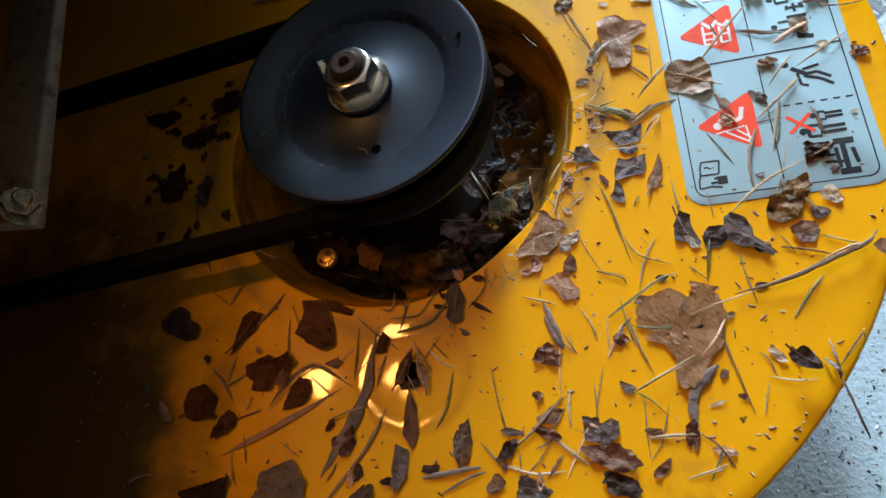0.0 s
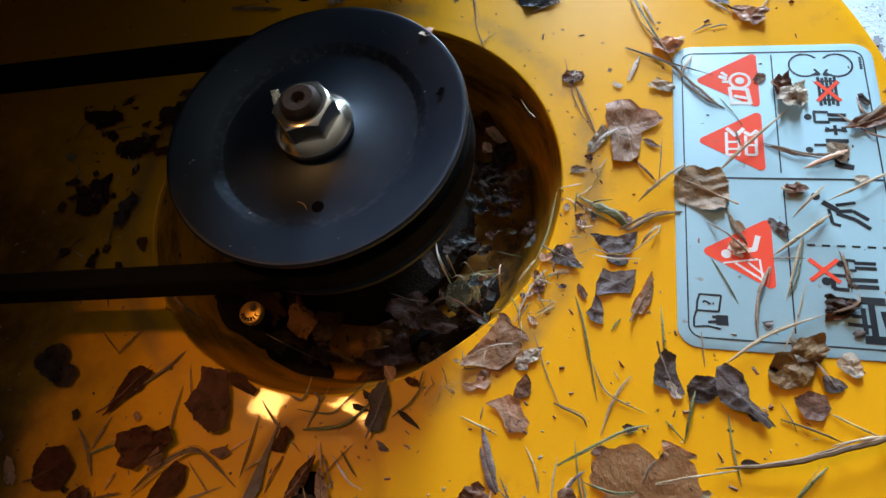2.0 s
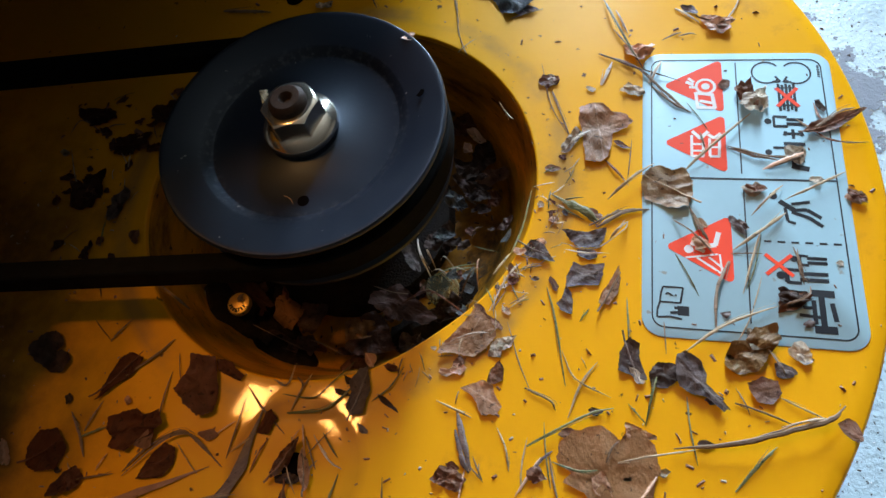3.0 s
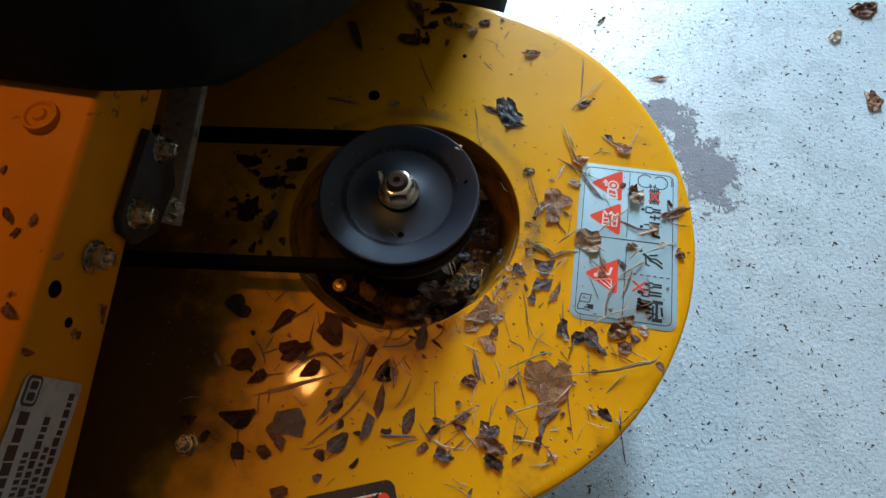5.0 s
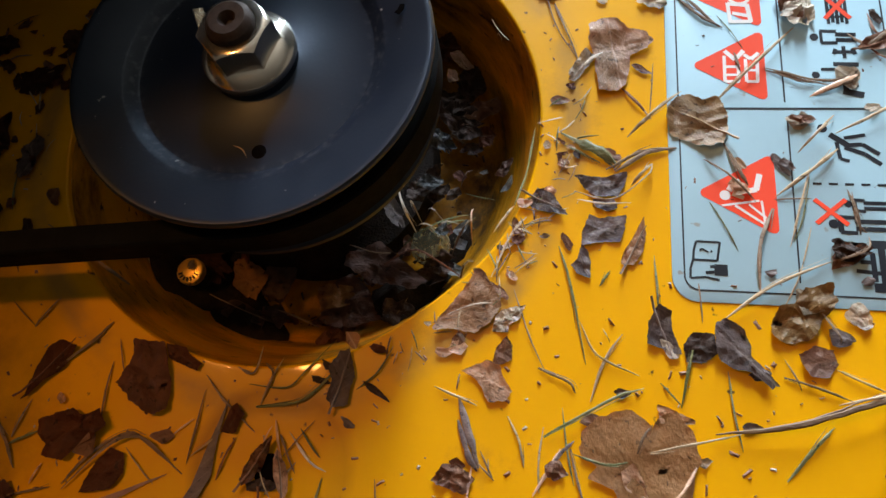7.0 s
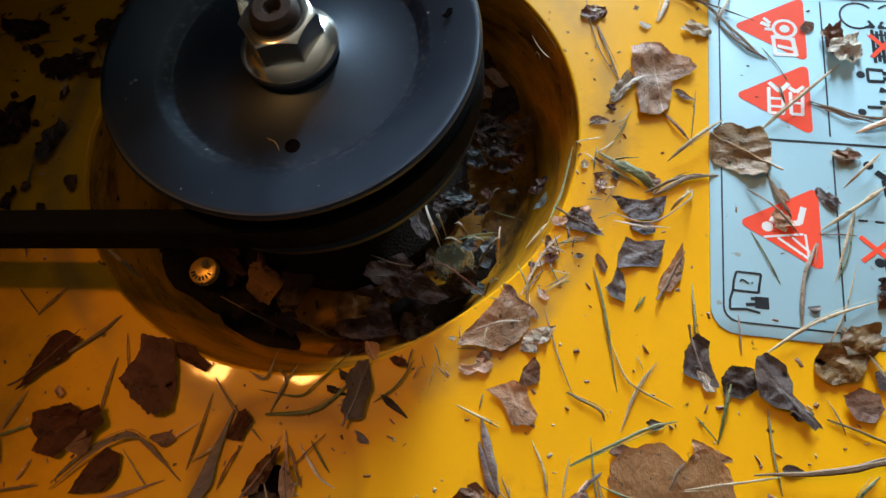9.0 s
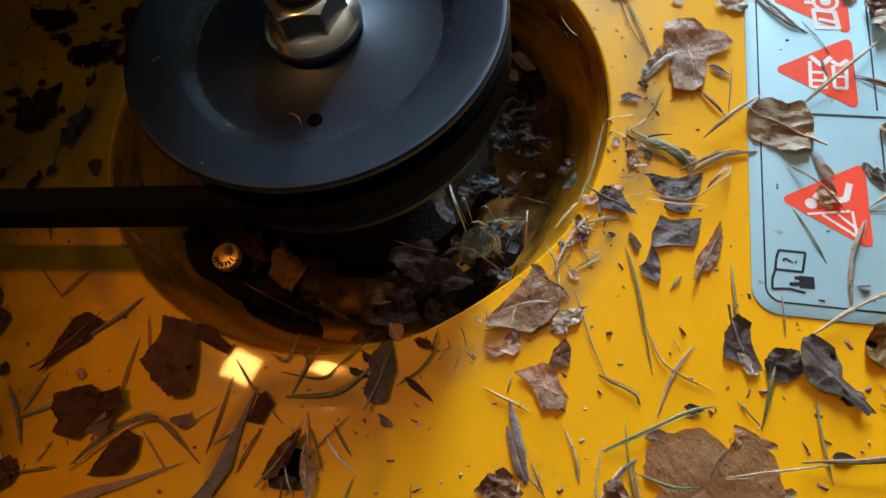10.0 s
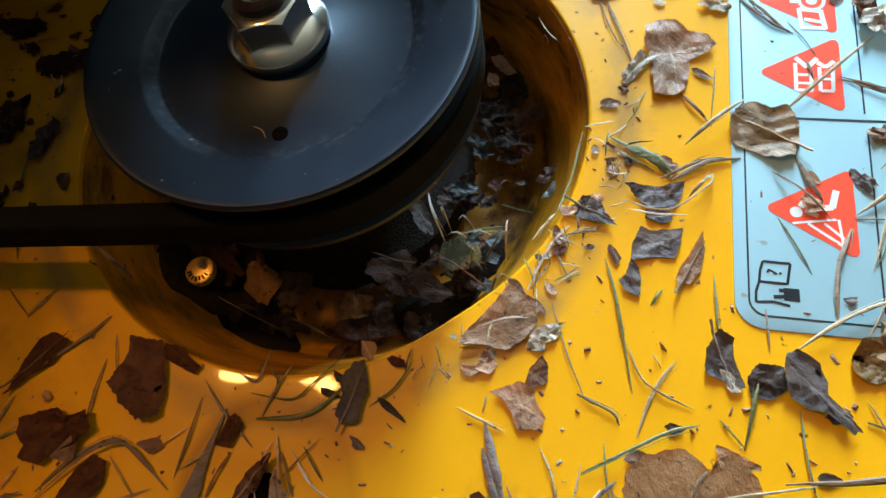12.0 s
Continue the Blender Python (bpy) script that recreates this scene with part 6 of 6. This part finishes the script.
def in_well(rnd):
    a, r = rnd.uniform(0, 6.28), 0.07 * math.sqrt(rnd.random())
    return r * math.cos(a), r * math.sin(a), DECK - 0.040


def on_floor(rnd):
    return 0.10 + 0.55 * rnd.random(), rnd.uniform(-0.40, 0.62), 0.0


crumbs("leaf_crumbs", 420, on_deck, (0.0003, 0.0011), BROWN, "small brown crumbs of leaf scattered on the deck", 1)
crumbs("straw_crumbs", 160, on_deck, (0.0002, 0.0008), PALEL, "tiny pale straw bits scattered on the deck", 2)
crumbs("lip_crumbs", 110, on_lip, (0.0002, 0.0006), BROWN, "dark crumbs caught along the well's rim", 3)
crumbs("well_litter", 260, in_well, (0.0004, 0.0012), DARK, "broken bits of leaf at the bottom of the well", 4)
crumbs("floor_grit", 3000, on_floor, (0.0004, 0.0016), DARK, "dark grit scattered on the concrete floor", 6)
# pale specks, some put in as glints off the rough floor paint
crumbs("floor_chips", 2200, on_floor, (0.0003, 0.0012), PALE, "pale chips scattered on the concrete floor, standing for its glints too", 7)


def strew(count, place, seed, tones, size, stalk=0.5, base=DECK, thick=0.0009):
    """Small scraps of leaf and short stalks strewn by chance."""
    rnd = random.Random(seed)
    for _ in range(count):
        x, y, z = place(rnd)
        a, tone = rnd.uniform(0, 360), rnd.choice(tones)
        if rnd.random() < stalk:
            h = rnd.uniform(0.6, 1.6) * size[1] * 0.5
            dx, dy, bow = h * math.cos(radians(a)), h * math.sin(radians(a)), rnd.uniform(-0.15, 0.15)
            blade([(x - dx, y - dy), (x - bow * dy, y + bow * dx), (x + dx, y + dy)], thick * rnd.uniform(0.7, 1.4), rnd.choice((STRAW, STRAW, TWIG, TWIG, GREEN)), base=base)
        else:
            ln = rnd.uniform(*size)
            leaf(x, y, a, ln, ln * rnd.uniform(0.4, 0.8), "frag", tone, crumple=rnd.uniform(0.3, 0.8), curl=0.3, base=base)


def low_deck(rnd):
    while True:
        x, y = rnd.uniform(-0.12, 0.16), rnd.uniform(-0.215, -0.10)
        if 0.105 < math.hypot(x, y) < 0.214:
            return x, y, DECK


def right_lip(rnd):
    a, r = radians(rnd.gauss(-28, 17)), rnd.uniform(0.0890, 0.102)
    return r * math.cos(a), r * math.sin(a), DECK


def between_belts(rnd):
    return rnd.uniform(-0.135, -0.092), rnd.uniform(-0.058, 0.05), DECK


def well_front(rnd):
    a, r = radians(rnd.uniform(215, 320)), rnd.uniform(0.050, 0.074)
    return r * math.cos(a), r * math.sin(a), WELL


def far_deck(rnd):
    return rnd.uniform(-0.03, 0.06), rnd.uniform(0.17, 0.213), DECK


def well_side(rnd):
    a, r = radians(rnd.gauss(-38, 22)), rnd.uniform(0.050, 0.073)
    return r * math.cos(a), r * math.sin(a), WELL


strew(70, low_deck, 21, (BROWN, DARK, GREY, RUST, TAN), (0.004, 0.013), 0.6)
strew(85, right_lip, 22, (BROWN, TAN, PALEL, GREY, DARK, RUST), (0.0020, 0.0062), 0.55, thick=0.0007)
strew(46, between_belts, 23, (ROT, RUST, ROT, BROWN), (0.003, 0.010), 0.45)
strew(22, far_deck, 24, (BROWN, DARK, RUST), (0.004, 0.012), 0.45)
strew(26, well_front, 26, (ROT, ROT, DARK, RUST), (0.004, 0.014), 0.3, base=WELL, thick=0.0007)
strew(14, well_side, 25, (SCRAP, SCRAP, BROWN, DARK, RUST, DARK), (0.003, 0.009), 0.4, base=WELL, thick=0.0008)
leaf(0.0360, 0.0420, 30, 0.0065, 0.0045, "frag", TAN, crumple=0.4, base=0.2452)

BARE = mat("bare_concrete", (0.22, 0.24, 0.29), (0.16, 0.175, 0.21), 0.7, scale=60, bump=0.6, fine=300)


def ragged_film(lobes, x0, y0, x1, y1, z, step=0.0016):
    """A thin ragged field with islands and crumbs at its edge: flaked paint, caked dirt."""
    bm = bmesh.new()
    grid = {}
    nx, ny = int((x1 - x0) / step), int((y1 - y0) / step)

    def vert(i, k):
        if (i, k) not in grid:
            q = Vector((x0 + i * step, y0 + k * step, 0))
            grid[i, k] = bm.verts.new((q.x + 0.0006 * noise.noise(q * 900), q.y + 0.0006 * noise.noise(q * 900 + Vector((9, 0, 0))), z))
        return grid[i, k]

    for i in range(nx):
        for k in range(ny):
            q = Vector((x0 + i * step, y0 + k * step, 0))
            field = max(1 - math.hypot((q.x - cx) / rx, (q.y - cy) / ry) for cx, cy, rx, ry in lobes)
            if field + 0.55 * noise.noise(q * 55) + 0.45 * noise.noise(q * 190) + 0.25 * noise.noise(q * 420) > 0.14:
                bm.faces.new((vert(i, k), vert(i + 1, k), vert(i + 1, k + 1), vert(i, k + 1)))
    return bm


FLAKED = ragged_film(((0.247, 0.291, 0.032, 0.030), (0.297, 0.214, 0.036, 0.048), (0.272, 0.252, 0.022, 0.028)), 0.19, 0.13, 0.37, 0.36, 0.0004)
tagged(link(FLAKED, "floor_patch", BARE), "ragged dark patch of bare concrete where paint flaked off", "floor patch", kind="structure")

leaf(0.495, 0.500, 30, 0.040, 0.022, "frag", BROWN, crumple=0.6, base=0.0)
leaf(0.490, 0.345, 100, 0.034, 0.020, "frag", TAN, crumple=0.6, base=0.0)
leaf(0.456, 0.447, 40, 0.022, 0.014, "frag", PALEL, crumple=0.6, base=0.0)
leaf(0.238, 0.345, 10, 0.026, 0.007, "oval", TAN, crumple=0.4, curl=0.5, base=0.0)
leaf(0.161, 0.429, 60, 0.016, 0.006, "frag", GREY, crumple=0.6, base=0.0)
leaf(0.0085, -0.1165, 62, 0.0170, 0.0052, "oval", BROWN, crumple=0.5, curl=0.5, lift=0.0006)
leaf(0.0165, -0.1195, 105, 0.0150, 0.0046, "oval", TAN, crumple=0.5, curl=0.5, lift=0.0006)
leaf(0.0100, -0.1235, 15, 0.0100, 0.0040, "frag", DARK, crumple=0.5)

# a few scraps on the frame rail
leaf(-0.1670, -0.1055, 126, 0.009, 0.0050, "frag", BROWN, crumple=0.5, base=0.3585)
leaf(-0.1526, -0.1072, 74, 0.007, 0.0039, "frag", BROWN, crumple=0.5, base=0.3581)
leaf(-0.1586, -0.1140, 65, 0.006, 0.0033, "frag", RUST, crumple=0.5, base=0.3568)
leaf(-0.1324, -0.1228, 50, 0.007, 0.0039, "frag", BROWN, crumple=0.5, base=0.3552)
leaf(-0.1494, -0.1515, 140, 0.01, 0.0055, "frag", BROWN, crumple=0.5, base=0.3497)
leaf(-0.1334, -0.1692, 4, 0.008, 0.0044, "frag", RUST, crumple=0.5, base=0.3464)
leaf(-0.1769, -0.0841, 84, 0.006, 0.0033, "frag", BROWN, crumple=0.5, base=0.3625)
